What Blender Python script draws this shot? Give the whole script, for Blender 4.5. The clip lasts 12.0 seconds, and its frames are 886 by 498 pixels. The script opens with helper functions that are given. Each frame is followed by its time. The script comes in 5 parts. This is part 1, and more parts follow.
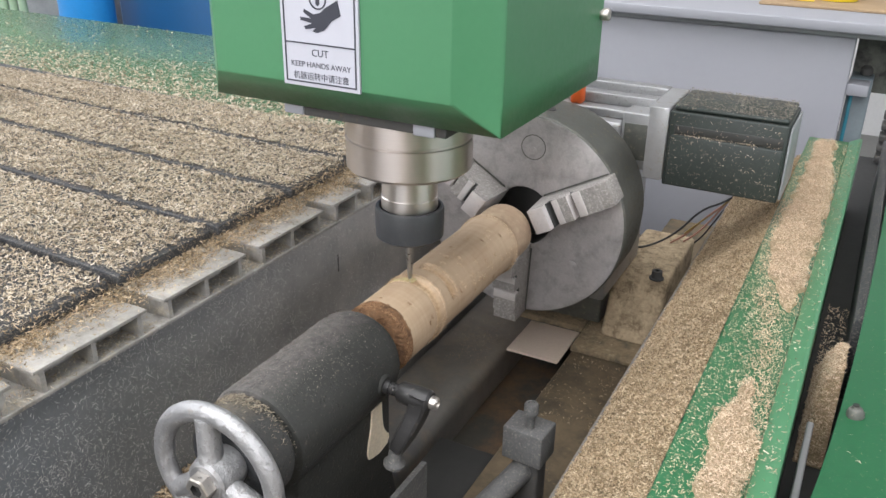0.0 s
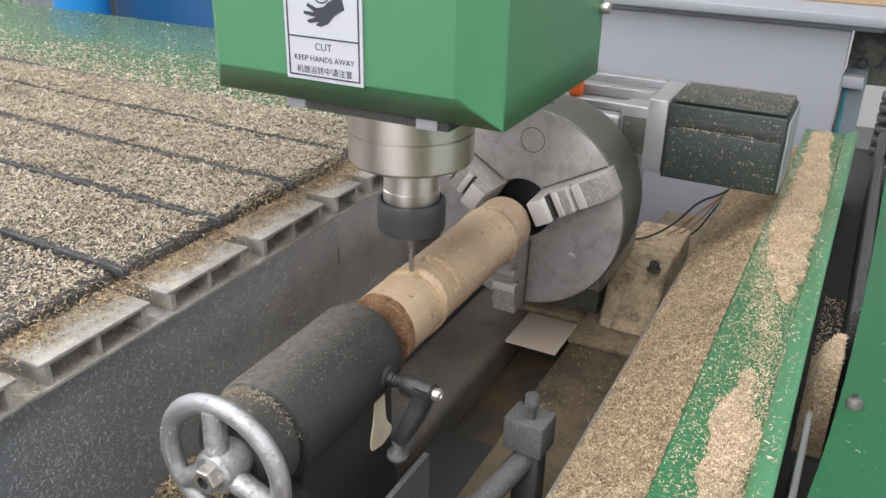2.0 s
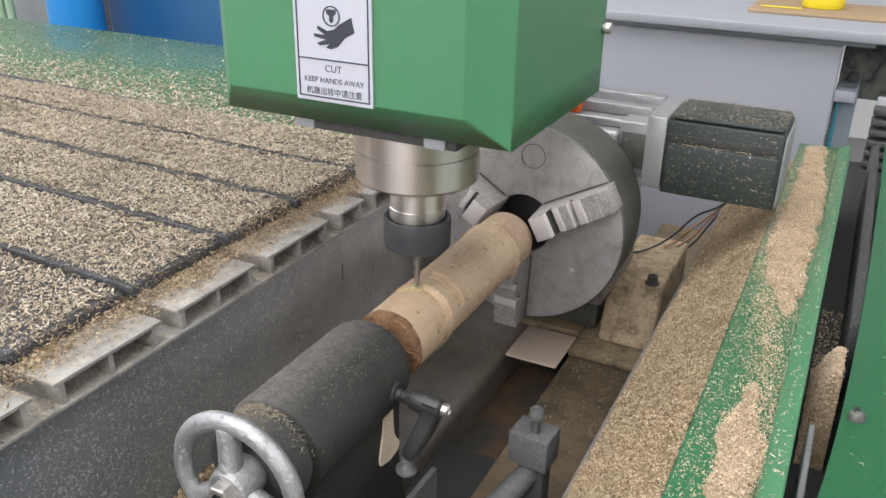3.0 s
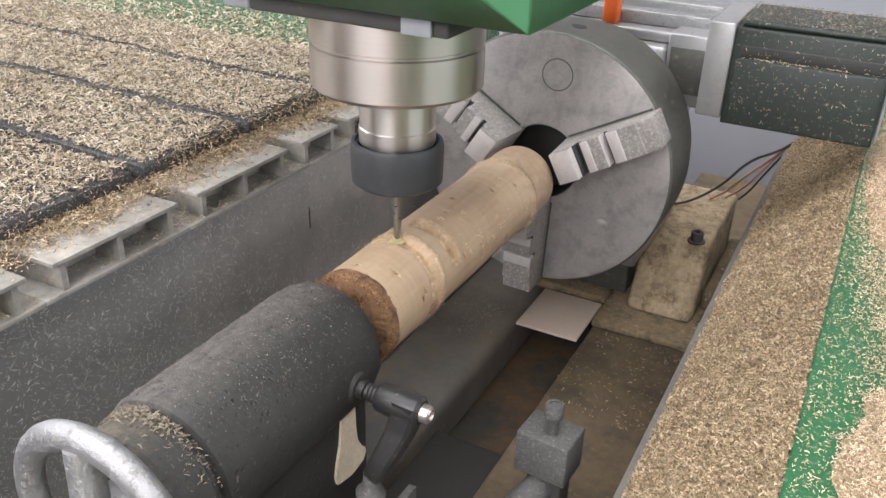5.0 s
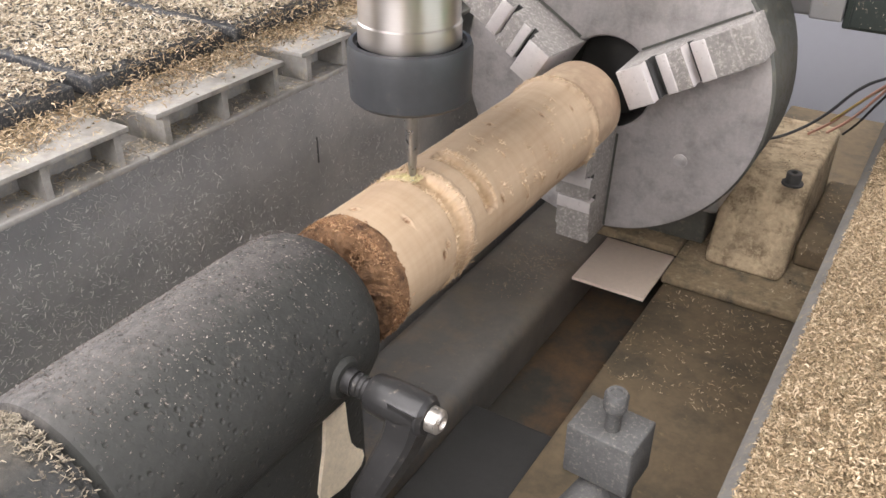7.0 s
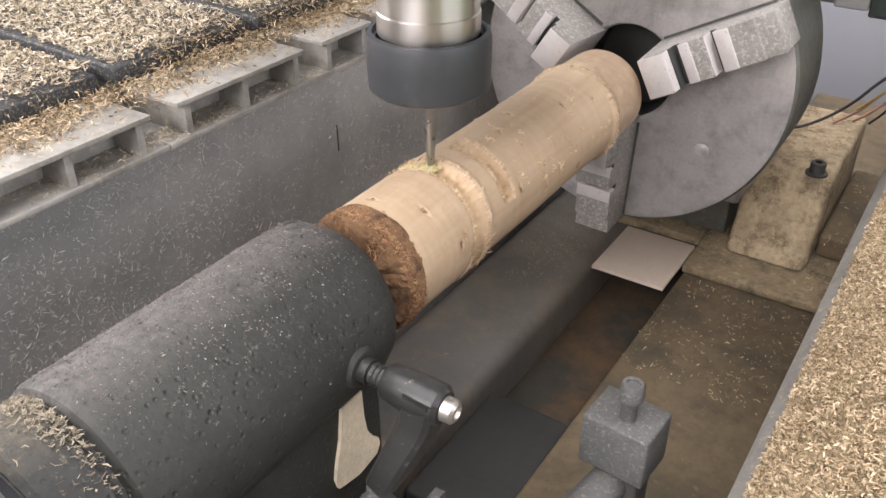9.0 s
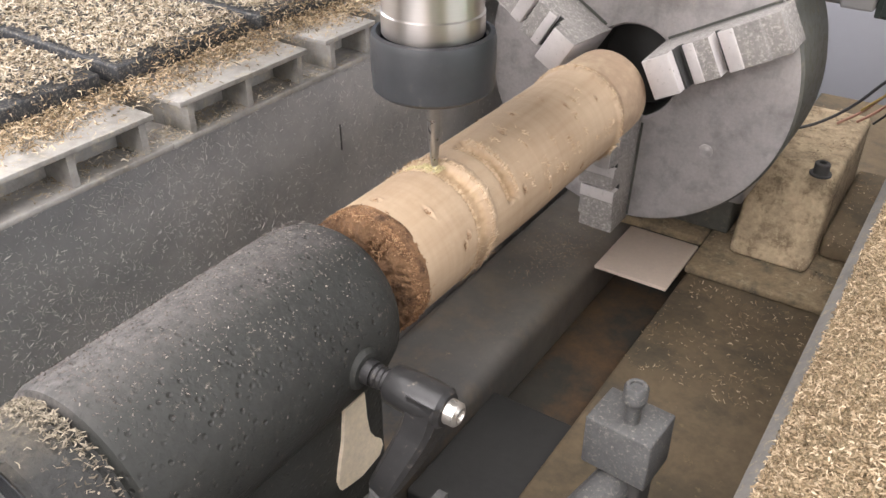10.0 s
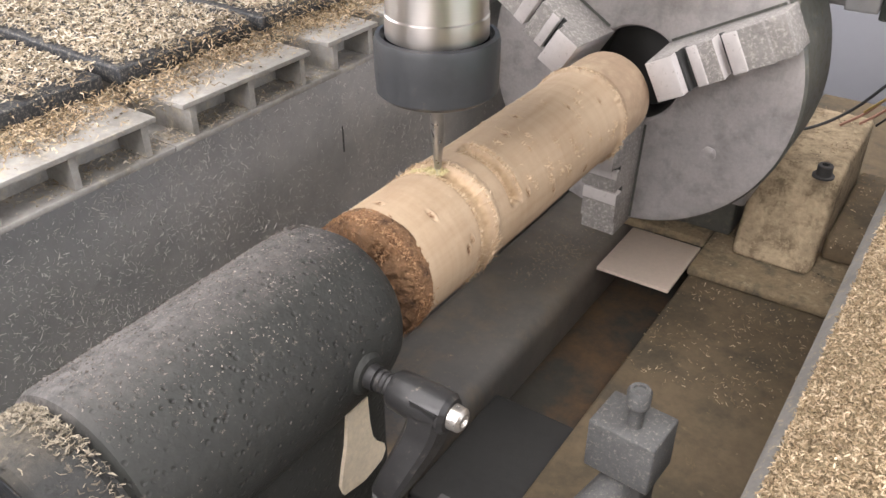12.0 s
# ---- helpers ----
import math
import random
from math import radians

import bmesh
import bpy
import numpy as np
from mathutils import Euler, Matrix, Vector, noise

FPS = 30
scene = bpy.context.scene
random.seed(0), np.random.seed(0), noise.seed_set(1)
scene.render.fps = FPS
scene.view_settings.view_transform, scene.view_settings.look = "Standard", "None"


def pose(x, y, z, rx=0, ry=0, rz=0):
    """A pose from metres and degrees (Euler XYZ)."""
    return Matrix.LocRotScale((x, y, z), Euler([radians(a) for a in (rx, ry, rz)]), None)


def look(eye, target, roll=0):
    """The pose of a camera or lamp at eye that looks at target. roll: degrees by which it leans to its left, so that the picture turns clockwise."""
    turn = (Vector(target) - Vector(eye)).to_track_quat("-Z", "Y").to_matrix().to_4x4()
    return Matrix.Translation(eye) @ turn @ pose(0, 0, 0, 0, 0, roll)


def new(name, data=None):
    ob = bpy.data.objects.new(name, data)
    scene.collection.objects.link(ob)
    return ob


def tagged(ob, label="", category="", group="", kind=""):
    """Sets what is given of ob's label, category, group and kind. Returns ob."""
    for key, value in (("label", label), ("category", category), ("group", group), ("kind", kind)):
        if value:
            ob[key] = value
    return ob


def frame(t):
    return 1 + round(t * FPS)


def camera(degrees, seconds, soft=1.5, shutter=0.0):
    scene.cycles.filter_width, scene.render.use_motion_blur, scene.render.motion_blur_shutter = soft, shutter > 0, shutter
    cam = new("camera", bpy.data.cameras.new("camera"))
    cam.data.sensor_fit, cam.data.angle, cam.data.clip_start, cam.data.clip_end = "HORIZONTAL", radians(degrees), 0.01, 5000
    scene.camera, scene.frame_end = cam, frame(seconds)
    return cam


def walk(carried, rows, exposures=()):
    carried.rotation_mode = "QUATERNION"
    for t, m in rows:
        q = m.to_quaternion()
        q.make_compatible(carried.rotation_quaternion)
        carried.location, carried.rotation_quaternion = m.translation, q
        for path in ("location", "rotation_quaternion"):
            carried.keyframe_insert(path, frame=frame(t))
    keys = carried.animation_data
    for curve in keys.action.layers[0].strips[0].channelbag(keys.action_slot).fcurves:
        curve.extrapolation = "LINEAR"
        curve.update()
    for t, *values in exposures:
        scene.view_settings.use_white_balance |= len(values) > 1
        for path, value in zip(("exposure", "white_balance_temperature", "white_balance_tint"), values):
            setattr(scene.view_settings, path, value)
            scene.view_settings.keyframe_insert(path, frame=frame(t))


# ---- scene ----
cam = camera(55.5, 12.0)
PATH = [
    (0, (0.0, 0.0, 1.3), (-0.836, 1.616, 0.47), 1.0),
    (0.5, (-0.005, 0.014, 1.293), (-0.836, 1.626, 0.451), 1.1),
    (1, (-0.006, 0.014, 1.293), (-0.833, 1.625, 0.444), 1.1),
    (1.5, (-0.005, 0.003, 1.297), (-0.825, 1.617, 0.448), 1.1),
    (2, (-0.004, -0.005, 1.302), (-0.822, 1.611, 0.454), 1.1),
    (2.5, (-0.01, -0.011, 1.304), (-0.821, 1.615, 0.469), 1.1),
    (3, (-0.011, -0.015, 1.309), (-0.815, 1.62, 0.485), 1.1),
    (3.2, (-0.013, -0.016, 1.307), (-0.808, 1.627, 0.489), 1.2),
    (4.8, (-0.043, 0.101, 1.246), (-0.846, 1.692, 0.338), 2.0),
    (5, (-0.063, 0.123, 1.233), (-0.875, 1.702, 0.313), 1.8),
    (5.5, (-0.086, 0.177, 1.204), (-0.918, 1.721, 0.242), 1.4),
    (6, (-0.098, 0.202, 1.188), (-0.943, 1.718, 0.194), 1.2),
    (6.5, (-0.098, 0.213, 1.182), (-0.957, 1.703, 0.163), 1.0),
    (7, (-0.097, 0.218, 1.181), (-0.998, 1.668, 0.138), 0.2),
    (7.5, (-0.097, 0.219, 1.181), (-1.022, 1.642, 0.121), -0.3),
    (9.5, (-0.095, 0.219, 1.184), (-1.031, 1.622, 0.109), -0.2),
    (10, (-0.097, 0.22, 1.184), (-1.033, 1.621, 0.106), -0.1),
    (10.5, (-0.099, 0.221, 1.185), (-1.033, 1.623, 0.106), -0.1),
    (11, (-0.1, 0.222, 1.186), (-1.035, 1.621, 0.104), -0.0),
    (11.5, (-0.1, 0.221, 1.185), (-1.035, 1.621, 0.105), 0.0),
    (12, (-0.099, 0.221, 1.185), (-1.035, 1.62, 0.105), 0.0),
]
walk(cam, [(t, look(eye, target, roll)) for t, eye, target, roll in PATH],
     exposures=[(0, -0.36, 6300, 12), (2.0, -0.38, 6310, 12), (3.2, -0.43, 6330, 12), (5.0, -0.25, 6400, 14), (5.6, -0.08, 6500, 15), (6.5, 0.06, 6530, 16), (12, 0.08, 6530, 16)])

# ---- world and light ----
world = bpy.data.worlds.new("workshop_sky")
scene.world = world
world.use_nodes = True
sky = world.node_tree.nodes.new("ShaderNodeTexSky")
sky.sky_type, sky.sun_disc, sky.sun_elevation, sky.sun_rotation = "NISHITA", False, radians(40), radians(-70)
world.node_tree.nodes["Background"].inputs["Strength"].default_value = 0.1
world.node_tree.links.new(sky.outputs["Color"], world.node_tree.nodes["Background"].inputs["Color"])


def window_light(name, m, size_x, size_y, watts, colour):
    lamp = bpy.data.lights.new(name, "AREA")
    lamp.shape, lamp.size, lamp.size_y, lamp.energy, lamp.color = "RECTANGLE", size_x, size_y, watts, colour
    ob = new(name, lamp)
    ob.matrix_world = m
    return ob


# no source is in view; the roof and east lamps are added fill
window_light("roof_fill", look((-0.5, -0.3, 3.58), (-0.5, -0.3, 0.0)), 3.6, 3.4, 165, (1.0, 0.985, 0.97))
window_light("window_light", look((-3.9, 0.2, 2.25), (0.0, 0.4, 1.0)), 3.6, 1.7, 88, (0.97, 0.985, 1.0))
window_light("window_light_rear", look((-0.5, -2.9, 2.75), (-0.1, 0.6, 1.0)), 3.0, 1.4, 160, (1.0, 0.98, 0.96))
window_light("east_fill", look((3.9, 0.2, 2.25), (0.0, 0.4, 1.0)), 3.6, 1.7, 66, (0.99, 0.99, 1.0))


# ---- materials ----
def nodes_of(name):
    m = bpy.data.materials.new(name)
    m.use_nodes = True
    return m, m.node_tree.nodes, m.node_tree.links, m.node_tree.nodes["Principled BSDF"]


def ramp(n, l, source, stops):
    r = n.new("ShaderNodeValToRGB")
    while len(r.color_ramp.elements) < len(stops):
        r.color_ramp.elements.new(0.5)
    for e, (p, c) in zip(r.color_ramp.elements, stops):
        e.position, e.color = p, (*c, 1)
    l.new(source, r.inputs["Fac"])
    return r.outputs["Color"]


def noise_tex(n, l, coord, scale, detail=5, rough=0.6, stretch=None):
    t = n.new("ShaderNodeTexNoise")
    t.inputs["Scale"].default_value, t.inputs["Detail"].default_value, t.inputs["Roughness"].default_value = scale, detail, rough
    if stretch:
        mp = n.new("ShaderNodeMapping")
        mp.inputs["Scale"].default_value = stretch
        l.new(coord, mp.inputs["Vector"])
        coord = mp.outputs["Vector"]
    l.new(coord, t.inputs["Vector"])
    return t.outputs["Fac"]


def mixed(n, l, fac, a, b, mode="MIX"):
    m = n.new("ShaderNodeMix")
    m.data_type, m.blend_type = "RGBA", mode
    for key, v in ((0, fac), (6, a), (7, b)):
        if isinstance(v, (int, float)):
            m.inputs[key].default_value = v
        elif isinstance(v, tuple):
            m.inputs[key].default_value = (*v, 1)
        else:
            l.new(v, m.inputs[key])
    return m.outputs[2]


def surface(name, colour, rough=0.5, metal=0.0, vary=0.25, coarse=9.0, fine=160.0, bump=0.15, dust=0.0, dust_scale=70.0,
            dust_colour=(0.42, 0.35, 0.25), stretch=None, rough_vary=0.12, stain=None, depth=0.001):
    """Painted, cast or machined surface: two scales of variation, fine relief, and wood dust lying in specks."""
    m, n, l, b = nodes_of(name)
    co = n.new("ShaderNodeTexCoord").outputs["Object"]
    big, small = noise_tex(n, l, co, coarse, 4, 0.6), noise_tex(n, l, co, fine, 6, 0.65, stretch)
    dark, light = tuple(c * (1 - vary) for c in colour), tuple(min(1, c * (1 + vary)) for c in colour)
    c = mixed(n, l, 0.5, ramp(n, l, big, [(0.3, dark), (0.7, light)]), ramp(n, l, small, [(0.3, dark), (0.7, light)]))
    if stain:
        c = mixed(n, l, ramp(n, l, noise_tex(n, l, co, coarse * 1.7, 6, 0.7), [(0.48, (0, 0, 0)), (0.66, (1, 1, 1))]), c, stain)
    rough_out = n.new("ShaderNodeMapRange")
    rough_out.inputs[3].default_value, rough_out.inputs[4].default_value = max(0.03, rough - rough_vary), min(1, rough + rough_vary)
    l.new(small, rough_out.inputs[0])
    if dust:
        fac = ramp(n, l, noise_tex(n, l, co, dust_scale, 8, 0.75), [(0.62 - dust * 0.3, (0, 0, 0)), (0.72 - dust * 0.2, (1, 1, 1))])
        c = mixed(n, l, fac, c, dust_colour)
        lift = n.new("ShaderNodeMath")
        lift.operation, lift.use_clamp = "ADD", True
        l.new(rough_out.outputs[0], lift.inputs[0])
        l.new(fac, lift.inputs[1])
        l.new(lift.outputs[0], b.inputs["Roughness"])
        if metal:
            flat = n.new("ShaderNodeMapRange")
            flat.inputs[3].default_value, flat.inputs[4].default_value = metal, 0.0
            l.new(fac, flat.inputs[0])
            l.new(flat.outputs[0], b.inputs["Metallic"])
    else:
        l.new(rough_out.outputs[0], b.inputs["Roughness"])
        b.inputs["Metallic"].default_value = metal
    l.new(c, b.inputs["Base Color"])
    if bump:
        bp = n.new("ShaderNodeBump")
        bp.inputs["Strength"].default_value, bp.inputs["Distance"].default_value = bump, depth
        l.new(small, bp.inputs["Height"])
        l.new(bp.outputs["Normal"], b.inputs["Normal"])
    return m


def turned_steel(name, colour):
    """Bright steel finished on a lathe: hair-fine rings round the z axis."""
    m, n, l, b = nodes_of(name)
    co = n.new("ShaderNodeTexCoord").outputs["Object"]
    ring = noise_tex(n, l, co, 1.0, 4, 0.6, (4.0, 4.0, 1400.0))
    smear = noise_tex(n, l, co, 30, 4, 0.6)
    c = mixed(n, l, 0.5, ramp(n, l, ring, [(0.35, tuple(v * 0.93 for v in colour)), (0.65, colour)]), ramp(n, l, smear, [(0.3, tuple(v * 0.88 for v in colour)), (0.7, colour)]))
    l.new(c, b.inputs["Base Color"])
    b.inputs["Metallic"].default_value = 1.0
    rough = n.new("ShaderNodeMapRange")
    rough.inputs[3].default_value, rough.inputs[4].default_value = 0.27, 0.39
    l.new(smear, rough.inputs[0])
    l.new(rough.outputs[0], b.inputs["Roughness"])
    b.inputs["Anisotropic"].default_value = 0.85
    b.inputs["Anisotropic Rotation"].default_value = 0.25
    round_z = n.new("ShaderNodeTangent")
    round_z.direction_type, round_z.axis = "RADIAL", "Z"
    l.new(round_z.outputs["Tangent"], b.inputs["Tangent"])
    return m


def chip_material(name, stops, rough=0.75):
    m, n, l, b = nodes_of(name)
    island = n.new("ShaderNodeNewGeometry").outputs["Random Per Island"]
    co = n.new("ShaderNodeTexCoord").outputs["Object"]
    c = ramp(n, l, island, stops)
    c = mixed(n, l, 0.5, c, ramp(n, l, noise_tex(n, l, co, 14, 4), [(0.3, (0.62, 0.6, 0.58)), (0.7, (1, 1, 1))]), "MULTIPLY")
    c = mixed(n, l, 0.45, c, ramp(n, l, noise_tex(n, l, co, 85, 4, 0.6), [(0.36, (0.56, 0.52, 0.46)), (0.55, (1, 1, 1))]), "MULTIPLY")
    l.new(c, b.inputs["Base Color"])
    b.inputs["Roughness"].default_value = rough
    return m


def wood_material(name):
    m, n, l, b = nodes_of(name)
    co = n.new("ShaderNodeTexCoord").outputs["Object"]
    grain = noise_tex(n, l, co, 60, 6, 0.6, (3.0, 0.25, 3.0))
    blotch = noise_tex(n, l, co, 22, 5, 0.6)
    c = ramp(n, l, grain, [(0.28, (0.41, 0.285, 0.175)), (0.5, (0.49, 0.36, 0.237)), (0.72, (0.55, 0.42, 0.285))])
    c = mixed(n, l, 0.35, c, ramp(n, l, blotch, [(0.35, (0.43, 0.30, 0.19)), (0.65, (0.57, 0.44, 0.305))]))
    # faint rings left by the passes of the cutter
    rings = noise_tex(n, l, co, 1.0, 3, 0.7, (6.0, 170.0, 6.0))
    c = mixed(n, l, 0.55, c, ramp(n, l, rings, [(0.35, (0.86, 0.83, 0.78)), (0.62, (1, 1, 1))]), "MULTIPLY")
    # freshly cut wood below the old surface is paler
    flat = n.new("ShaderNodeVectorMath")
    flat.operation = "MULTIPLY"
    flat.inputs[1].default_value = (1.0, 0.0, 1.0)
    l.new(co, flat.inputs[0])
    reach = n.new("ShaderNodeVectorMath")
    reach.operation = "LENGTH"
    l.new(flat.outputs["Vector"], reach.inputs[0])
    deep = n.new("ShaderNodeMapRange")
    deep.inputs[1].default_value, deep.inputs[2].default_value, deep.inputs[3].default_value, deep.inputs[4].default_value = 0.0225, 0.0248, 1.0, 0.0
    l.new(reach.outputs["Value"], deep.inputs[0])
    fresh = ramp(n, l, noise_tex(n, l, co, 420, 5, 0.7, (1.0, 0.35, 1.0)), [(0.3, (0.46, 0.31, 0.18)), (0.6, (0.61, 0.45, 0.28))])
    c = mixed(n, l, deep.outputs[0], c, fresh)
    pit = ramp(n, l, noise_tex(n, l, co, 150, 3, 0.5, (1.0, 0.45, 1.0)), [(0.75, (0, 0, 0)), (0.79, (1, 1, 1))])
    c = mixed(n, l, pit, c, (0.30, 0.16, 0.07))
    l.new(c, b.inputs["Base Color"])
    b.inputs["Roughness"].default_value = 0.62
    bp = n.new("ShaderNodeBump")
    bp.inputs["Strength"].default_value, bp.inputs["Distance"].default_value = 0.35, 0.0008
    l.new(noise_tex(n, l, co, 260, 6, 0.7), bp.inputs["Height"])
    l.new(bp.outputs["Normal"], b.inputs["Normal"])
    return m


CHIP = [(0.0, (0.20, 0.15, 0.09)), (0.25, (0.43, 0.35, 0.245)), (0.6, (0.57, 0.485, 0.36)), (1.0, (0.75, 0.68, 0.56))]
CHIP_YELLOW = [(0.0, (0.11, 0.08, 0.04)), (0.3, (0.29, 0.208, 0.117)), (0.65, (0.475, 0.356, 0.22)), (1.0, (0.74, 0.605, 0.425))]
CHIP_PINK = [(0.0, (0.42, 0.30, 0.19)), (0.4, (0.66, 0.50, 0.345)), (1.0, (0.86, 0.72, 0.54))]
M_CHIP, M_CHIP_Y, M_CHIP_P = chip_material("wood_chips", CHIP), chip_material("yellow_chips", CHIP_YELLOW), chip_material("fresh_chips", CHIP_PINK)
M_FIBRE = chip_material("torn_fibre", [(0.0, (0.56, 0.39, 0.235)), (0.5, (0.76, 0.58, 0.38)), (1.0, (0.88, 0.73, 0.52))])
M_NICK = chip_material("brown_torn_grain", [(0.0, (0.20, 0.11, 0.055)), (1.0, (0.48, 0.31, 0.18))])
M_FRESH = chip_material("fresh_yellow_fibre", [(0.0, (0.70, 0.60, 0.30)), (1.0, (0.90, 0.84, 0.50))])
M_BARKFIBRE = chip_material("brown_fibre", [(0.0, (0.11, 0.05, 0.022)), (0.45, (0.38, 0.20, 0.095)), (1.0, (0.66, 0.42, 0.23))])
M_DUSTBED = surface("dust_bed", (0.36, 0.28, 0.17), 0.9, 0, 0.3, 30, 500, 0.8, depth=0.002)
M_GREEN = surface("green_paint", (0.07, 0.215, 0.105), 0.36, 0, 0.06, 6, 220, 0.05)
M_GREEN_FLOOR = surface("green_panel_paint", (0.07, 0.15, 0.08), 0.27, 0, 0.10, 6, 220, 0.05, dust=0.12, dust_scale=260)
M_GREEN_RAIL = surface("green_rail_paint", (0.024, 0.135, 0.055), 0.33, 0, 0.12, 12, 240, 0.08, dust=0.22, dust_scale=330)
M_COVER = surface("deep_green_cover_paint", (0.016, 0.105, 0.042), 0.34, 0, 0.14, 10, 240, 0.06, dust=0.05, dust_scale=420)
M_BLACK_BOARD = surface("black_board", (0.035, 0.037, 0.042), 0.6, 0, 0.3, 14, 300, 0.4, dust=0.36, dust_scale=650, dust_colour=(0.27, 0.25, 0.21))
M_ALU = surface("extruded_aluminium", (0.35, 0.335, 0.31), 0.6, 0.15, 0.3, 26, 300, 0.2, stain=(0.22, 0.205, 0.18), dust=0.34, dust_scale=120, dust_colour=(0.46, 0.41, 0.33))
M_TROUGH = surface("dark_trough_steel", (0.118, 0.130, 0.138), 0.5, 0, 0.3, 7, 150, 0.3, dust=0.12, dust_scale=200, dust_colour=(0.20, 0.20, 0.19))
def lit_side_dust(material, way, low, high, colour):
    """Powder paling one side, partly painted light from there, with pocked relief under it."""
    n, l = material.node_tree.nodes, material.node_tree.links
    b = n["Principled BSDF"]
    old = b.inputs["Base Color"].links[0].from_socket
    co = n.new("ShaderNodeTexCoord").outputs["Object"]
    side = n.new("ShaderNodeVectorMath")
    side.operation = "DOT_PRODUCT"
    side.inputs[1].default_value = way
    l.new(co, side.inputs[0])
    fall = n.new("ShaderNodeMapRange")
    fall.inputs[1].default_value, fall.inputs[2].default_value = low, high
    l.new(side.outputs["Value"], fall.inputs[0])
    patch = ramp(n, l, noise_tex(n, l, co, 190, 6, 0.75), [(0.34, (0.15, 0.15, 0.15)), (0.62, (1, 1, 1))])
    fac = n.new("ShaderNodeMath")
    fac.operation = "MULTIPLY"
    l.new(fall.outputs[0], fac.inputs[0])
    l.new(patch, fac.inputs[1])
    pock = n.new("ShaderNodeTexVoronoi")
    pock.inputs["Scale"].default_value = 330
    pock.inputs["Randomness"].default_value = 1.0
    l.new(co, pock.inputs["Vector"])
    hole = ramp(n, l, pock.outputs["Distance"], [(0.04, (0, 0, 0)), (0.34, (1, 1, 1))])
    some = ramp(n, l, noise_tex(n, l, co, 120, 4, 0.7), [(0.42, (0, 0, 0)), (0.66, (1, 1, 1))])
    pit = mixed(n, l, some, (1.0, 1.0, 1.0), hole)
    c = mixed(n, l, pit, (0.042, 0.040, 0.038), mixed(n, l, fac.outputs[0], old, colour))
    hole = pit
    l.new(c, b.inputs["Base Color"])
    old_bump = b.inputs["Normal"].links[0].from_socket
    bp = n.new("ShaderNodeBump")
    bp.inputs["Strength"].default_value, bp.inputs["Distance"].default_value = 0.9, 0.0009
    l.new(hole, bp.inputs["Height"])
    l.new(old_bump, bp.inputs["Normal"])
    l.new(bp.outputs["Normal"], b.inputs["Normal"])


def dust_haze_film(material, centre, reach, colour):
    """A patchy pale film round a centre: fine dust, with brightness painted in."""
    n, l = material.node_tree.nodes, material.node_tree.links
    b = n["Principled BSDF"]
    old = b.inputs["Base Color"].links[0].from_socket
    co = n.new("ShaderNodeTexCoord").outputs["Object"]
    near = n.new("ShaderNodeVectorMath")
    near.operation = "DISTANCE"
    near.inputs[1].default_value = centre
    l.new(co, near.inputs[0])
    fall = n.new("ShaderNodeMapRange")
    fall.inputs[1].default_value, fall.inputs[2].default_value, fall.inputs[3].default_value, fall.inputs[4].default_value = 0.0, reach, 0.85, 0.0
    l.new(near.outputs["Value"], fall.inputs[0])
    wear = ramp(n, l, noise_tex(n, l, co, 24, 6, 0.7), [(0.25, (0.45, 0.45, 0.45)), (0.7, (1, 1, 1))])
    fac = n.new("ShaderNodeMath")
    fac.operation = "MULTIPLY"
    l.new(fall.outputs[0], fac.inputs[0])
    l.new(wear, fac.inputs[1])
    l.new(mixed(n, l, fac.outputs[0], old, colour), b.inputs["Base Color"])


# pale pool on the wall stands in for lit haze, only partly dust
dust_haze_film(M_TROUGH, (-0.392, 0.66, 1.0), 0.46, (0.64, 0.605, 0.56))
M_LEDGE = surface("grey_bed_steel", (0.085, 0.088, 0.09), 0.55, 0, 0.25, 8, 120, 0.2, dust=0.05, dust_scale=180, stain=(0.20, 0.15, 0.10))
dust_haze_film(M_LEDGE, (-0.33, 0.80, 0.80), 0.28, (0.44, 0.385, 0.32))
M_BROWN_BED = surface("dusty_brown_bed", (0.150, 0.112, 0.068), 0.85, 0, 0.35, 11, 130, 0.4, stain=(0.082, 0.070, 0.048), dust=0.06, dust_scale=90, dust_colour=(0.26, 0.20, 0.12))
M_DUSTY_PLATE = surface("dusty_plate", (0.27, 0.205, 0.125), 0.88, 0, 0.4, 30, 260, 0.8, stain=(0.10, 0.085, 0.06), dust=0.22, dust_scale=120, dust_colour=(0.40, 0.33, 0.22))
M_WORN_EDGE = surface("worn_ledge_steel", (0.19, 0.18, 0.165), 0.7, 0, 0.3, 40, 260, 0.4, dust=0.32, dust_scale=300, dust_colour=(0.36, 0.31, 0.23))
M_RUST = surface("rusty_channel", (0.05, 0.046, 0.037), 0.8, 0, 0.4, 9, 120, 0.4, stain=(0.135, 0.082, 0.042))
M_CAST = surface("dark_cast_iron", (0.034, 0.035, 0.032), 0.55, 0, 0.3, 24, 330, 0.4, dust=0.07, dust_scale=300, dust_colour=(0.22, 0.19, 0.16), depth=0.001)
# the paler upper left mixes real dust with light painted into the iron
lit_side_dust(M_CAST, (-0.78, 0.0, 0.626), 0.006, 0.036, (0.185, 0.168, 0.158))
M_CAST.node_tree.nodes["Principled BSDF"].inputs["Specular IOR Level"].default_value = 0.3
M_COLLAR = surface("blackened_collar", (0.03, 0.032, 0.035), 0.5, 0, 0.3, 30, 300, 0.4, dust=0.10, dust_scale=380, dust_colour=(0.26, 0.22, 0.17))
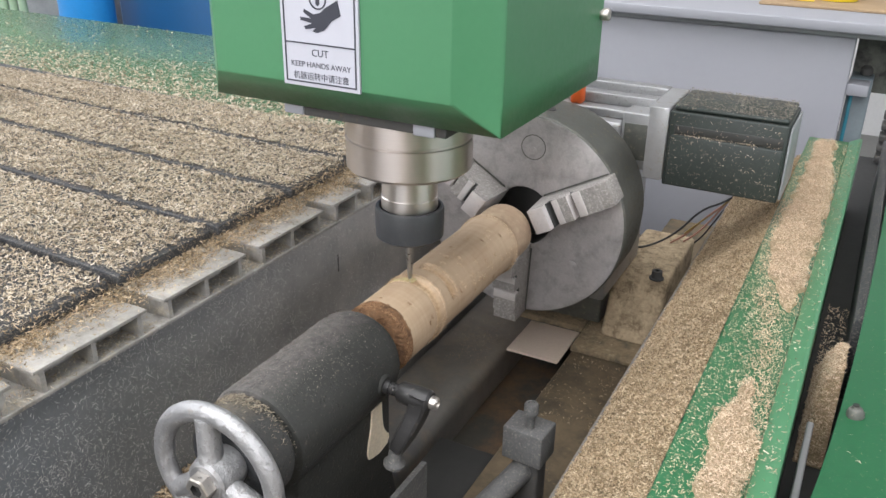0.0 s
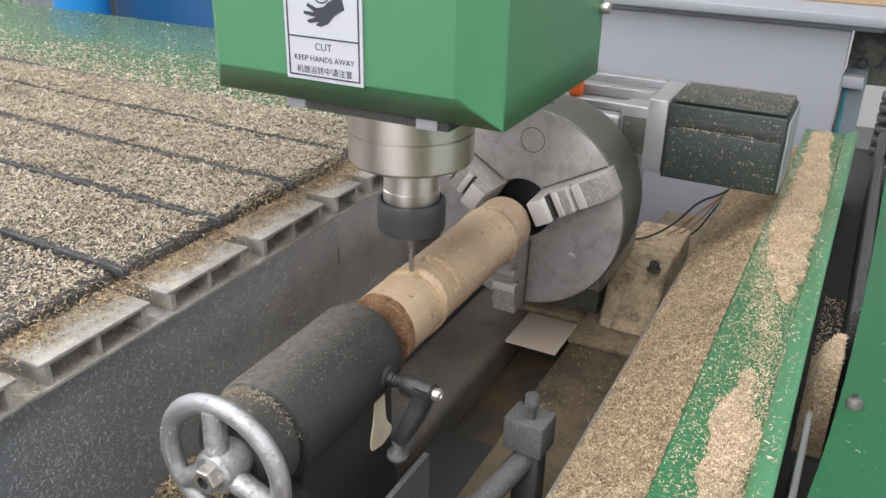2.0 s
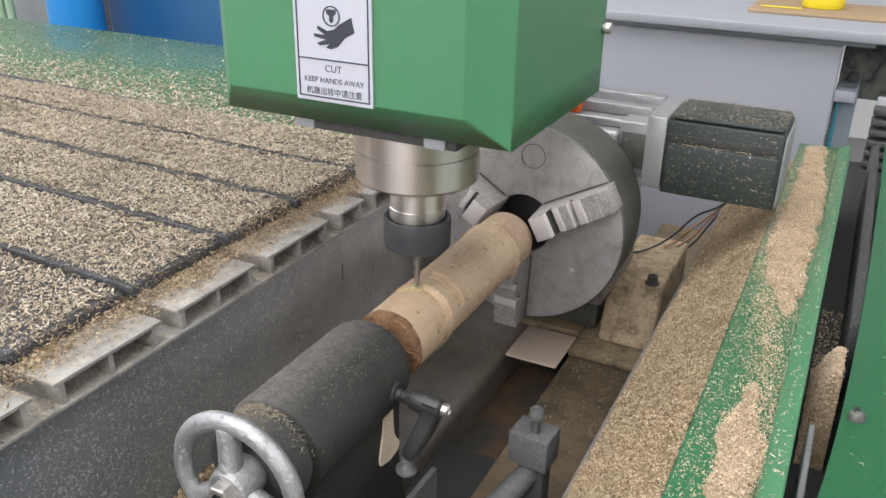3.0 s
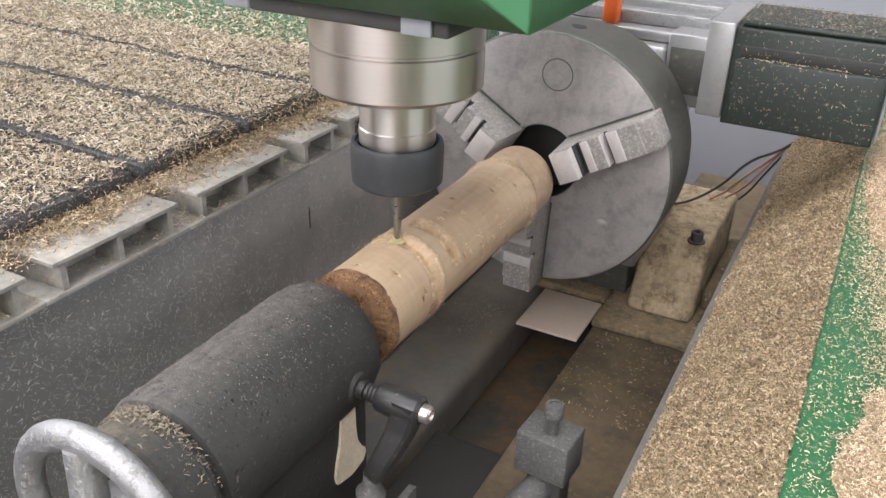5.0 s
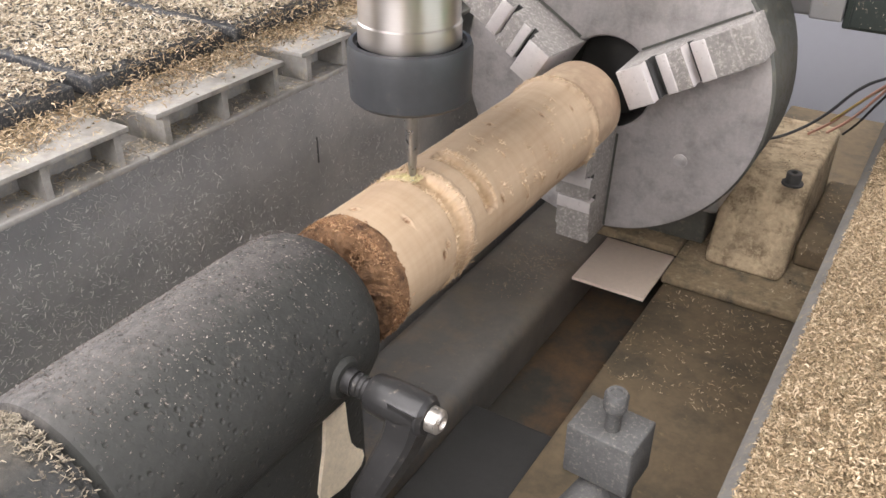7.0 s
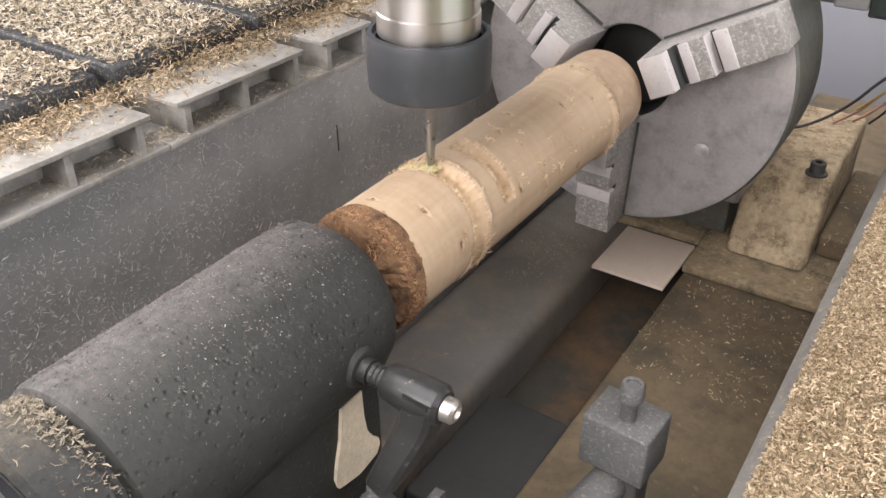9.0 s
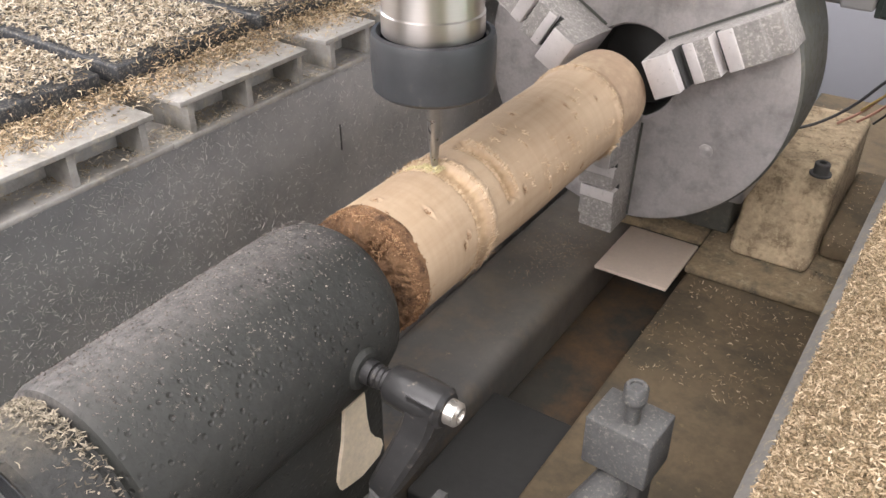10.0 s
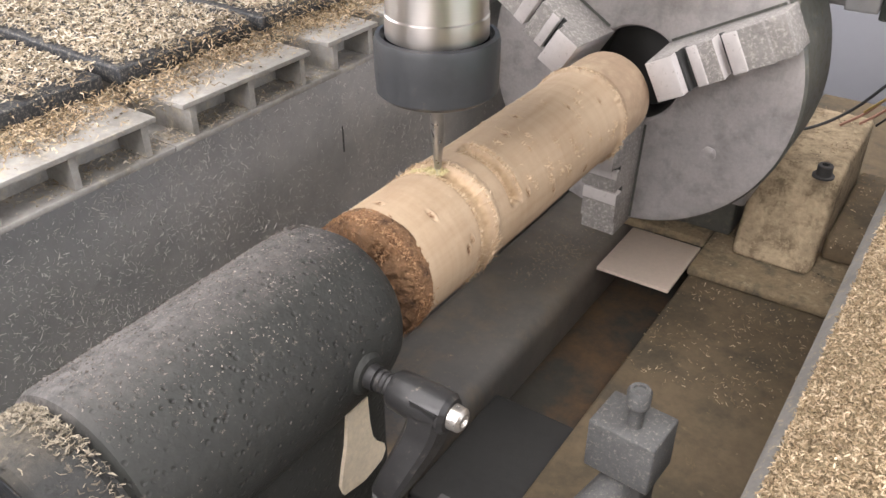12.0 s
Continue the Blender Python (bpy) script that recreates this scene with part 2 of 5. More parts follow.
M_COLLAR_CAKE = surface("dust_caked_collar", (0.05, 0.05, 0.048), 0.8, 0, 0.3, 60, 420, 0.8, dust=0.14, dust_scale=380, dust_colour=(0.26, 0.22, 0.17))
lit_side_dust(M_COLLAR_CAKE, (-0.45, 0.0, 0.893), 0.018, 0.031, (0.20, 0.17, 0.125))
M_WHEEL = surface("cast_handwheel", (0.42, 0.42, 0.425), 0.43, 0.8, 0.22, 40, 260, 0.75, dust=0.27, dust_scale=260, dust_colour=(0.27, 0.26, 0.24), depth=0.0016)
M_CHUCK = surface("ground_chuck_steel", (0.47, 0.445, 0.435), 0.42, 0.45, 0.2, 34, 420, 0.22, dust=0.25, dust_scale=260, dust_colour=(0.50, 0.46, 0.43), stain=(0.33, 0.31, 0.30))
tangent = M_CHUCK.node_tree.nodes.new("ShaderNodeTangent")
tangent.direction_type, tangent.axis = "RADIAL", "Y"
chuck_bsdf = M_CHUCK.node_tree.nodes["Principled BSDF"]
M_CHUCK.node_tree.links.new(tangent.outputs["Tangent"], chuck_bsdf.inputs["Tangent"])
chuck_bsdf.inputs["Anisotropic"].default_value = 0.8
chuck_bsdf.inputs["Anisotropic Rotation"].default_value = 0.25
M_CHUCK_RIM = surface("dark_chuck_rim", (0.125, 0.127, 0.112), 0.45, 0.4, 0.3, 14, 190, 0.3, dust=0.26, dust_scale=170, dust_colour=(0.27, 0.25, 0.20))
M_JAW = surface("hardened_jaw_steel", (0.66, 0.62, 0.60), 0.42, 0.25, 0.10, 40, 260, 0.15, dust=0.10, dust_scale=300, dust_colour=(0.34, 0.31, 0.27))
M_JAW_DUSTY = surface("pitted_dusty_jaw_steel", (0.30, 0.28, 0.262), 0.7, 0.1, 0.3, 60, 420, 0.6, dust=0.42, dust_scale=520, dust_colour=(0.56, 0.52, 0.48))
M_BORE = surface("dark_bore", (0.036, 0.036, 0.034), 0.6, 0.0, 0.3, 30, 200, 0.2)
M_SPINDLE = turned_steel("brushed_spindle_steel", (0.62, 0.56, 0.52))
M_SHAFT = turned_steel("ground_shaft_steel", (0.74, 0.69, 0.65))
M_NUT = surface("black_collet_nut", (0.045, 0.047, 0.05), 0.42, 0.0, 0.2, 20, 260, 0.1, dust=0.05, dust_scale=260, dust_colour=(0.12, 0.11, 0.10))
M_BIT = surface("carbide_bit", (0.42, 0.41, 0.39), 0.30, 0.9, 0.2, 40, 300, 0.2)
M_BLACK_MOTOR = surface("black_motor_paint", (0.03, 0.038, 0.034), 0.48, 0, 0.3, 20, 260, 0.2, dust=0.10, dust_scale=330, dust_colour=(0.42, 0.36, 0.28))
M_SILVER = surface("silver_housing", (0.42, 0.42, 0.425), 0.38, 0.6, 0.12, 20, 200, 0.1, dust=0.14, dust_scale=130)
M_WHITE = surface("white_board", (0.32, 0.325, 0.355), 0.5, 0, 0.03, 3, 90, 0.04)
M_GREY_STEEL = surface("grey_steel", (0.30, 0.31, 0.32), 0.45, 0.3, 0.2, 14, 140, 0.15, dust=0.08)
M_DARK = surface("dark_recess", (0.06, 0.058, 0.055), 0.7, 0, 0.3, 14, 140, 0.2, dust=0.12, dust_scale=150, dust_colour=(0.16, 0.13, 0.09))
M_DUSTY_BLOCK = surface("dusty_tan_block", (0.42, 0.325, 0.21), 0.85, 0, 0.45, 38, 240, 1.0, stain=(0.17, 0.125, 0.075), dust=0.30, dust_scale=210, dust_colour=(0.50, 0.41, 0.27))
M_PAD = surface("pale_ply_pad", (0.74, 0.61, 0.50), 0.75, 0, 0.08, 16, 240, 0.15)
M_GREY_BLOCK = surface("grey_dusty_casting", (0.115, 0.115, 0.113), 0.65, 0, 0.3, 60, 420, 0.5, dust=0.30, dust_scale=520, dust_colour=(0.30, 0.285, 0.25))
M_BLACK_LEVER = surface("black_lever", (0.026, 0.0255, 0.0255), 0.36, 0, 0.25, 30, 260, 0.15, dust=0.10, dust_scale=260, dust_colour=(0.24, 0.21, 0.17))
M_SCREW = surface("bright_screw", (0.55, 0.52, 0.48), 0.3, 0.85, 0.2, 40, 260, 0.2)
M_BRASS = surface("brass_plug", (0.62, 0.46, 0.20), 0.35, 0.9, 0.15, 60, 300, 0.1)
M_PALE_DRIP = surface("pale_glue_streak", (0.82, 0.71, 0.54), 0.75, 0, 0.2, 60, 420, 0.9)
M_SIGN = surface("white_sticker", (0.47, 0.475, 0.53), 0.42, 0, 0.03, 20, 240, 0.02)
M_INK = surface("dark_ink", (0.035, 0.037, 0.05), 0.5, 0, 0.1, 40, 240, 0.0)
M_BLUE = surface("blue_drum_paint", (0.012, 0.085, 0.22), 0.4, 0, 0.12, 4, 120, 0.05)
M_BLUE_LIGHT = surface("light_blue_plastic", (0.02, 0.22, 0.55), 0.35, 0, 0.12, 4, 120, 0.05)
M_YELLOW = surface("yellow_plastic", (0.75, 0.60, 0.02), 0.4, 0, 0.08, 20, 200, 0.05)
M_CARD = surface("brown_card", (0.34, 0.24, 0.14), 0.8, 0, 0.15, 20, 200, 0.2)
M_OLIVE = surface("dim_olive_steel", (0.17, 0.175, 0.15), 0.6, 0.1, 0.35, 26, 140, 0.2, stain=(0.06, 0.06, 0.055))
M_COLUMN = surface("blue_grey_column_paint", (0.20, 0.24, 0.26), 0.4, 0, 0.15, 10, 140, 0.1)
M_TEAL = surface("teal_strip", (0.03, 0.24, 0.32), 0.4, 0, 0.1, 10, 140, 0.05)
M_WIRE_BLACK = surface("black_cable", (0.03, 0.03, 0.03), 0.5, 0, 0.15, 60, 300, 0.1)
M_WIRE_YELLOW = surface("yellow_cable", (0.30, 0.21, 0.07), 0.5, 0, 0.15, 60, 300, 0.1)
M_WIRE_RED = surface("reddish_cable", (0.40, 0.22, 0.16), 0.6, 0, 0.15, 60, 300, 0.1)
M_ORANGE = surface("orange_plastic", (0.75, 0.13, 0.02), 0.45, 0, 0.1, 60, 300, 0.1)
M_HOSE = surface("pale_green_hose", (0.30, 0.42, 0.28), 0.45, 0, 0.15, 30, 200, 0.05)
M_CONCRETE = surface("grey_concrete", (0.26, 0.255, 0.245), 0.85, 0, 0.2, 2, 60, 0.3)
M_PLASTER = surface("pale_grey_plaster", (0.70, 0.70, 0.69), 0.9, 0, 0.08, 1.5, 60, 0.1)
M_BARK = surface("brown_end_grain", (0.29, 0.16, 0.08), 0.9, 0, 0.5, 60, 420, 1.0, stain=(0.07, 0.035, 0.018), depth=0.004)
M_TANWOOD = surface("tan_skin_wood", (0.40, 0.285, 0.19), 0.75, 0, 0.18, 30, 240, 0.4, stain=(0.50, 0.38, 0.25))
M_WOOD = wood_material("turned_wood")


# ---- mesh helpers ----
def part(name, bm, material, parent=None, label=""):
    me = bpy.data.meshes.new(name)
    bm.to_mesh(me)
    bm.free()
    me.materials.append(material)
    ob = new(name, me)
    if parent:
        ob.parent = parent
    if label:
        ob["label"] = label
    return ob


def thing(name, label, category, group="", kind="", at=(0, 0, 0)):
    ob = new(name)
    ob.empty_display_size = 0.01
    ob.location = at
    return tagged(ob, label, category, group, kind)


def smooth(bm, angle=35):
    for f in bm.faces:
        f.smooth = True
    for e in bm.edges:
        if len(e.link_faces) == 2 and e.calc_face_angle(0) > radians(angle):
            e.smooth = False
    return bm


def box(x0, x1, y0, y1, z0, z1, bevel=0.0, bm=None, seg=2):
    own = bmesh.new()
    bmesh.ops.create_cube(own, size=1.0)
    bmesh.ops.transform(own, matrix=Matrix.Translation(((x0 + x1) / 2, (y0 + y1) / 2, (z0 + z1) / 2)) @ Matrix.Diagonal((x1 - x0, y1 - y0, z1 - z0, 1)), verts=own.verts)
    if bevel:
        bmesh.ops.bevel(own, geom=list(own.edges), offset=bevel, segments=seg, profile=0.5, affect="EDGES")
        smooth(own, 50)
    if bm is None:
        return own
    return joined(bm, own)


def joined(bm, other):
    me = bpy.data.meshes.new("tmp")
    other.to_mesh(me)
    other.free()
    bm.from_mesh(me)
    bpy.data.meshes.remove(me)
    return bm


def lathe(profile, m, seg=48, close=False):
    """Turns rows of (radius, height) round the local z axis, and lays it by m."""
    bm = bmesh.new()
    rings = []
    for r, h in profile:
        if r < 1e-6:
            rings.append([bm.verts.new((0, 0, h))])
        else:
            rings.append([bm.verts.new((r * math.cos(2 * math.pi * i / seg), r * math.sin(2 * math.pi * i / seg), h)) for i in range(seg)])
    pairs = list(zip(rings, rings[1:])) + ([(rings[-1], rings[0])] if close else [])
    for a, b in pairs:
        for i in range(seg):
            j = (i + 1) % seg
            if len(a) == 1 and len(b) == 1:
                continue
            if len(a) == 1:
                bm.faces.new((a[0], b[j], b[i]))
            elif len(b) == 1:
                bm.faces.new((a[i], a[j], b[0]))
            else:
                bm.faces.new((a[i], a[j], b[j], b[i]))
    bmesh.ops.recalc_face_normals(bm, faces=bm.faces)
    bmesh.ops.transform(bm, matrix=m, verts=bm.verts)
    return smooth(bm)


def along(p, d):
    """A matrix that lays the local z axis from p along d."""
    return Matrix.Translation(p) @ Vector(d).to_track_quat("Z", "Y").to_matrix().to_4x4()


def tube(points, radius, seg=10, rounds=4):
    """A round bar or cable through the points, smoothed."""
    pts = [Vector(p) for p in points]
    for _ in range(rounds):
        if len(pts) > 2:
            pts = [pts[0]] + [q for a, b in zip(pts, pts[1:]) for q in (a.lerp(b, 0.25), a.lerp(b, 0.75))] + [pts[-1]]
        if len(pts) > 60:
            break
    bm = bmesh.new()
    rings = []
    side = Vector((0.31, 0.52, 0.79))
    for i, p in enumerate(pts):
        d = (pts[min(i + 1, len(pts) - 1)] - pts[max(i - 1, 0)]).normalized()
        u = (side - d * side.dot(d)).normalized()
        v = d.cross(u)
        side = u
        rad = radius[0] + (radius[1] - radius[0]) * i / (len(pts) - 1) if isinstance(radius, tuple) else radius
        rings.append([bm.verts.new(p + (u * math.cos(2 * math.pi * k / seg) + v * math.sin(2 * math.pi * k / seg)) * rad) for k in range(seg)])
    for a, b in zip(rings, rings[1:]):
        for k in range(seg):
            bm.faces.new((a[k], a[(k + 1) % seg], b[(k + 1) % seg], b[k]))
    bm.faces.new(rings[0])
    bm.faces.new(rings[-1])
    bmesh.ops.recalc_face_normals(bm, faces=bm.faces)
    return smooth(bm, 60)


def prism(outline, y0, y1, bevel=0.0):
    """An outline of (x, z) drawn out from y0 to y1."""
    bm = bmesh.new()
    a = [bm.verts.new((x, y0, z)) for x, z in outline]
    b = [bm.verts.new((x, y1, z)) for x, z in outline]
    bm.faces.new(a)
    bm.faces.new(b)
    for i in range(len(a)):
        bm.faces.new((a[i], a[(i + 1) % len(a)], b[(i + 1) % len(a)], b[i]))
    bmesh.ops.recalc_face_normals(bm, faces=bm.faces)
    if bevel:
        bmesh.ops.bevel(bm, geom=list(bm.edges), offset=bevel, segments=2, profile=0.5, affect="EDGES")
        smooth(bm, 50)
    return bm


def chips(name, places, length, width, material, label, seed, parent=None, lift=0.35, curl=1.0, normals=None, aim=None):
    """Loose curled wood shavings, one short bent strip at each place."""
    rng = np.random.default_rng(seed)
    p = np.asarray(places, float)
    k = len(p)
    ln = rng.uniform(length[0], length[1], k) * rng.choice([0.5, 0.8, 1.0, 1.25], k)
    wd = rng.uniform(width[0], width[1], k)
    yaw, tip, bank = rng.uniform(0, 2 * np.pi, k), rng.normal(0, lift, k), rng.normal(0, 0.6, k)
    if aim is not None:
        yaw = aim + (yaw - np.pi) * 0.16
    d = np.stack([np.cos(yaw) * np.cos(tip), np.sin(yaw) * np.cos(tip), np.sin(tip)], 1)
    s = np.stack([-np.sin(yaw) * np.cos(bank), np.cos(yaw) * np.cos(bank), np.sin(bank)], 1)
    if normals is not None:
        up = np.broadcast_to(np.asarray(normals, float), (k, 3))
        e1 = np.cross(up, [0.13, 0.97, 0.21])
        e1 /= np.linalg.norm(e1, axis=1, keepdims=True)
        e2 = np.cross(up, e1)
        d, s = (v[:, :1] * e1 + v[:, 1:2] * e2 + v[:, 2:] * up for v in (d, s))
    nrm = np.cross(d, s)
    bend = rng.normal(0, 0.35, k) * ln * curl
    side = rng.normal(0, 0.22, k) * ln * curl
    rows = []
    for f, w in ((-0.5, 0.55), (0.0, 1.0), (0.5, 0.5)):
        mid = p + d * (ln * f)[:, None] + nrm * (bend * (0.25 - f * f) * 1.6)[:, None] + s * (side * (0.25 - f * f) * 4)[:, None]
        rows += [mid - s * (wd * w / 2)[:, None], mid + s * (wd * w / 2)[:, None]]
    v = np.stack(rows, 1).reshape(-1, 3)
    base = (np.arange(k) * 6)[:, None]
    f = np.concatenate([base + [0, 1, 3, 2], base + [2, 3, 5, 4]], 0)
    me = bpy.data.meshes.new(name)
    me.from_pydata(v.tolist(), [], f.tolist())
    me.materials.append(material)
    ob = new(name, me)
    if parent:
        ob.parent = parent
        ob["kind"] = "stuff"
        return ob
    return tagged(ob, label, "wood chips", kind="stuff")


def spread(k, x0, x1, y0, y1, z, seed, keep=None, pile=0.0):
    """Random places on a level or sloped patch; keep gives the chance that a place stays."""
    rng = np.random.default_rng(seed)
    x, y = rng.uniform(x0, x1, k), rng.uniform(y0, y1, k)
    if keep is not None:
        ok = rng.uniform(0, 1, k) < keep(x, y)
        x, y = x[ok], y[ok]
    zz = z(x, y) if callable(z) else np.full(len(x), z)
    return np.stack([x, y, zz + rng.uniform(0, 1, len(x)) * pile], 1)


def patchy(x, y, scale, seed):
    """Smooth uneven cover, 0 to 1, from a few crossing waves."""
    rng = np.random.default_rng(seed)
    total = np.zeros(len(x))
    for _ in range(7):
        a, f, ph = rng.uniform(0, 2 * np.pi), rng.uniform(0.5, 2.0) * scale, rng.uniform(0, 2 * np.pi)
        total += np.sin((x * np.cos(a) + y * np.sin(a)) * f + ph)
    return 0.5 + 0.5 * np.tanh(total / 2.5)


def sheet(name, x0, x1, y0, y1, nx, ny, height, material, parent=None, label=""):
    """An uneven bed: a grid with a height for each place."""
    gx, gy = np.meshgrid(np.linspace(x0, x1, nx), np.linspace(y0, y1, ny))
    gz = height(gx.ravel(), gy.ravel())
    v = np.stack([gx.ravel(), gy.ravel(), gz], 1)
    i = (np.arange(ny - 1)[:, None] * nx + np.arange(nx - 1)).ravel()[:, None]
    f = i + [0, 1, nx + 1, nx]
    me = bpy.data.meshes.new(name)
    me.from_pydata(v.tolist(), [], f.tolist())
    me.shade_smooth()
    me.materials.append(material)
    ob = new(name, me)
    if parent:
        ob.parent = parent
    if label:
        ob["label"] = label
    return ob

# ---- room ----
AX, AZ = -0.2746, 0.9972        # turning axis, along y
TOP = 1.0408                    # top of the aluminium bed
BOARD = 1.0504                  # top of the black boards
# unseen shell, added to close the place and bounce light
tagged(part("floor", box(-4.2, 4.2, -3.2, 5.2, -0.1, 0.0), M_CONCRETE), "grey concrete workshop floor", "floor", kind="structure")
tagged(part("ceiling", box(-4.2, 4.2, -3.2, 5.2, 3.6, 3.7), M_PLASTER), "plain grey workshop ceiling", "ceiling", kind="structure")
tagged(part("wall_north", box(-4.0, 4.0, 5.0, 5.2, 0, 3.6), M_PLASTER), "plain grey plaster wall", "wall", kind="structure")


# the openings are assumed, to go with the area lamps
def wall_with_window(name, horizontal, shift=0.0):
    bm = bmesh.new()
    if horizontal:
        for a, b, c, d in ((-4.0, -2.05, 0, 3.6), (1.05, 4.0, 0, 3.6), (-2.05, 1.05, 0, 2.0), (-2.05, 1.05, 3.5, 3.6)):
            box(a, b, -3.2, -3.0, c, d, bm=bm)
    else:
        for a, b, c, d in ((-3.2, -1.65, 0, 3.6), (2.05, 5.2, 0, 3.6), (-1.65, 2.05, 0, 1.35), (-1.65, 2.05, 3.15, 3.6)):
            box(-4.2 + shift, -4.0 + shift, a, b, c, d, bm=bm)
    tagged(part(name, bm, M_PLASTER), "plain grey plaster wall with a window opening", "wall", kind="structure")


wall_with_window("wall_south", True)
wall_with_window("wall_west", False)
wall_with_window("wall_east", False, 8.2)


# ---- machine bed: boards, extrusions, trough ----
def skew(x):
    return -0.035 * (x + 0.417)


def extrusion(y0, y1, parent):
    """Hollow aluminium profile: top plate, webs, floor of the cells."""
    bm = box(-1.45, -0.3815, y0, y1, TOP - 0.0024, TOP, 0.0003)
    w = y1 - y0
    webs = (y0 + 0.006, y0 + w * 0.5, y1 - 0.006) if w > 0.06 else (y0 + 0.006, y1 - 0.006)
    for y in webs:
        box(-1.45, -0.3825, y - 0.0017, y + 0.0017, TOP - 0.0165, TOP - 0.0026, bm=bm)
    box(-1.45, -0.3815, y0 - 0.007, y1 + 0.007, TOP - 0.0195, TOP - 0.0167, 0.0005, bm=bm)
    box(-1.45, -0.400, y0 + 0.004, y1 - 0.004, TOP - 0.0165, TOP - 0.0026, bm=bm)
    return part("extrusion", bm, M_ALU, parent)


machine_table = thing("machine_table", "chip-strewn machine table of black boards on aluminium extrusions", "machine table", kind="structure")
for y0, y1 in ((-0.049, 0.033), (0.0475, 0.131), (0.1465, 0.232), (0.2458, 0.3301), (0.3444, 0.4262), (0.4407, 0.524), (0.5375, 0.5792), (0.593, 0.676), (0.69, 0.772)):
    extrusion(y0, y1, machine_table)
BOARDS = [(-0.045, 0.0425), (0.051, 0.1395), (0.148, 0.2370), (0.2455, 0.3330), (0.3415, 0.4290), (0.4375, 0.5195), (0.5275, 0.6115), (0.6180, 0.700)]
for y0, y1 in BOARDS:
    bm = box(-1.45, -0.417, y0, y1, TOP + 0.0008, BOARD, 0.001)
    for v in bm.verts:
        v.co.y += skew(v.co.x)
    part("board", bm, M_BLACK_BOARD, machine_table, "black composite board strewn with shavings")
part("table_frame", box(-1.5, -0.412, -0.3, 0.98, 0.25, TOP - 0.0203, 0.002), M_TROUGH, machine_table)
for x in (-1.40, -0.50):
    for y in (-0.22, 0.9):
        part("leg", box(x - 0.04, x + 0.04, y - 0.04, y + 0.04, 0.0, 0.249, 0.003), M_TROUGH, machine_table)

tagged(part("end_panel", box(-1.9, -0.425, 0.712, 1.038, 1.012, 1.046, 0.002), M_GREEN_FLOOR), "glossy green painted bed end panel dusted with shavings", "panel", kind="structure")
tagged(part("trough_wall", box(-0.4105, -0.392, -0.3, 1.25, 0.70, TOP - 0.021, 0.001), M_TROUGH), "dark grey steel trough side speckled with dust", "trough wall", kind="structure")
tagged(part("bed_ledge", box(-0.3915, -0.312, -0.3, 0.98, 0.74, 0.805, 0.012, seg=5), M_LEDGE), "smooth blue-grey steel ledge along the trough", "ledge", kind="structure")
tagged(part("channel_floor", box(-0.3119, -0.2465, -0.3, 1.25, 0.70, 0.765, 0.001), M_RUST), "rust-stained floor of the dark bed channel", "channel", kind="structure")
tagged(part("brown_bed", box(-0.246, -0.1275, -0.3, 1.25, 0.70, 0.803, 0.003), M_BROWN_BED), "brown steel bed plate under settled wood dust", "bed plate", kind="structure")
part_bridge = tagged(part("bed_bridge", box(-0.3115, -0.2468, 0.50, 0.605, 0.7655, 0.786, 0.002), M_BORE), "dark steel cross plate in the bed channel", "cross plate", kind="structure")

tagged(part("dried_run", box(-0.3922, -0.3914, 0.5552, 0.5562, 0.969, 0.985, 0.0003), M_DARK), "dark dried run down the trough side", "stain", kind="structure")
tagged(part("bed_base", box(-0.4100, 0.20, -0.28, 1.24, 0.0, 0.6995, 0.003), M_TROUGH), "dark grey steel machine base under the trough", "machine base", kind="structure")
# sloped side ledge under chips, green rail, gap and far cover
ledge = thing("side_ledge", "sloping steel side ledge thickly covered in wood chips", "ledge", kind="structure")
part("plate", prism([(-0.124, 0.957), (-0.0585, 1.0205), (-0.0585, 0.95), (-0.1235, 0.70)], -0.25, 0.945, 0.0015), M_WORN_EDGE, ledge)
rail = thing("green_rail", "green painted steel rail strewn with pale shavings", "rail", kind="structure")
part("flat", prism([(-0.0583, 1.024), (-0.0165, 1.024), (-0.0165, 1.0195), (-0.0583, 1.0195)], -0.25, 1.02, 0.0008), M_GREEN_RAIL, rail)
part("lip", prism([(-0.0163, 1.0195), (-0.0163, 1.0245), (-0.006, 1.030), (-0.0035, 1.029), (-0.0035, 0.93), (-0.0063, 0.93), (-0.0065, 1.0195)], -0.25, 1.02, 0.0008), M_GREEN, rail)
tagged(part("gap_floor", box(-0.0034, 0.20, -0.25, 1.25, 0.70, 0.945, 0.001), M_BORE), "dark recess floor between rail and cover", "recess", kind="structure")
part_slat = tagged(part("steel_strip", box(0.0035, 0.0075, 0.30, 0.475, 0.946, 0.999, 0.0008), M_SILVER), "upright bright steel strip in the recess", "strip", kind="structure")


def cover_outline(y):
    """The x of the far cover's edge along the recess."""
    return 0.0118 + 0.0115 * (1 - math.exp(-(y - 0.37) / 0.13)) + 0.012 * (y - 0.37) if y > 0.37 else 0.0118 + 0.1 * (y - 0.37)


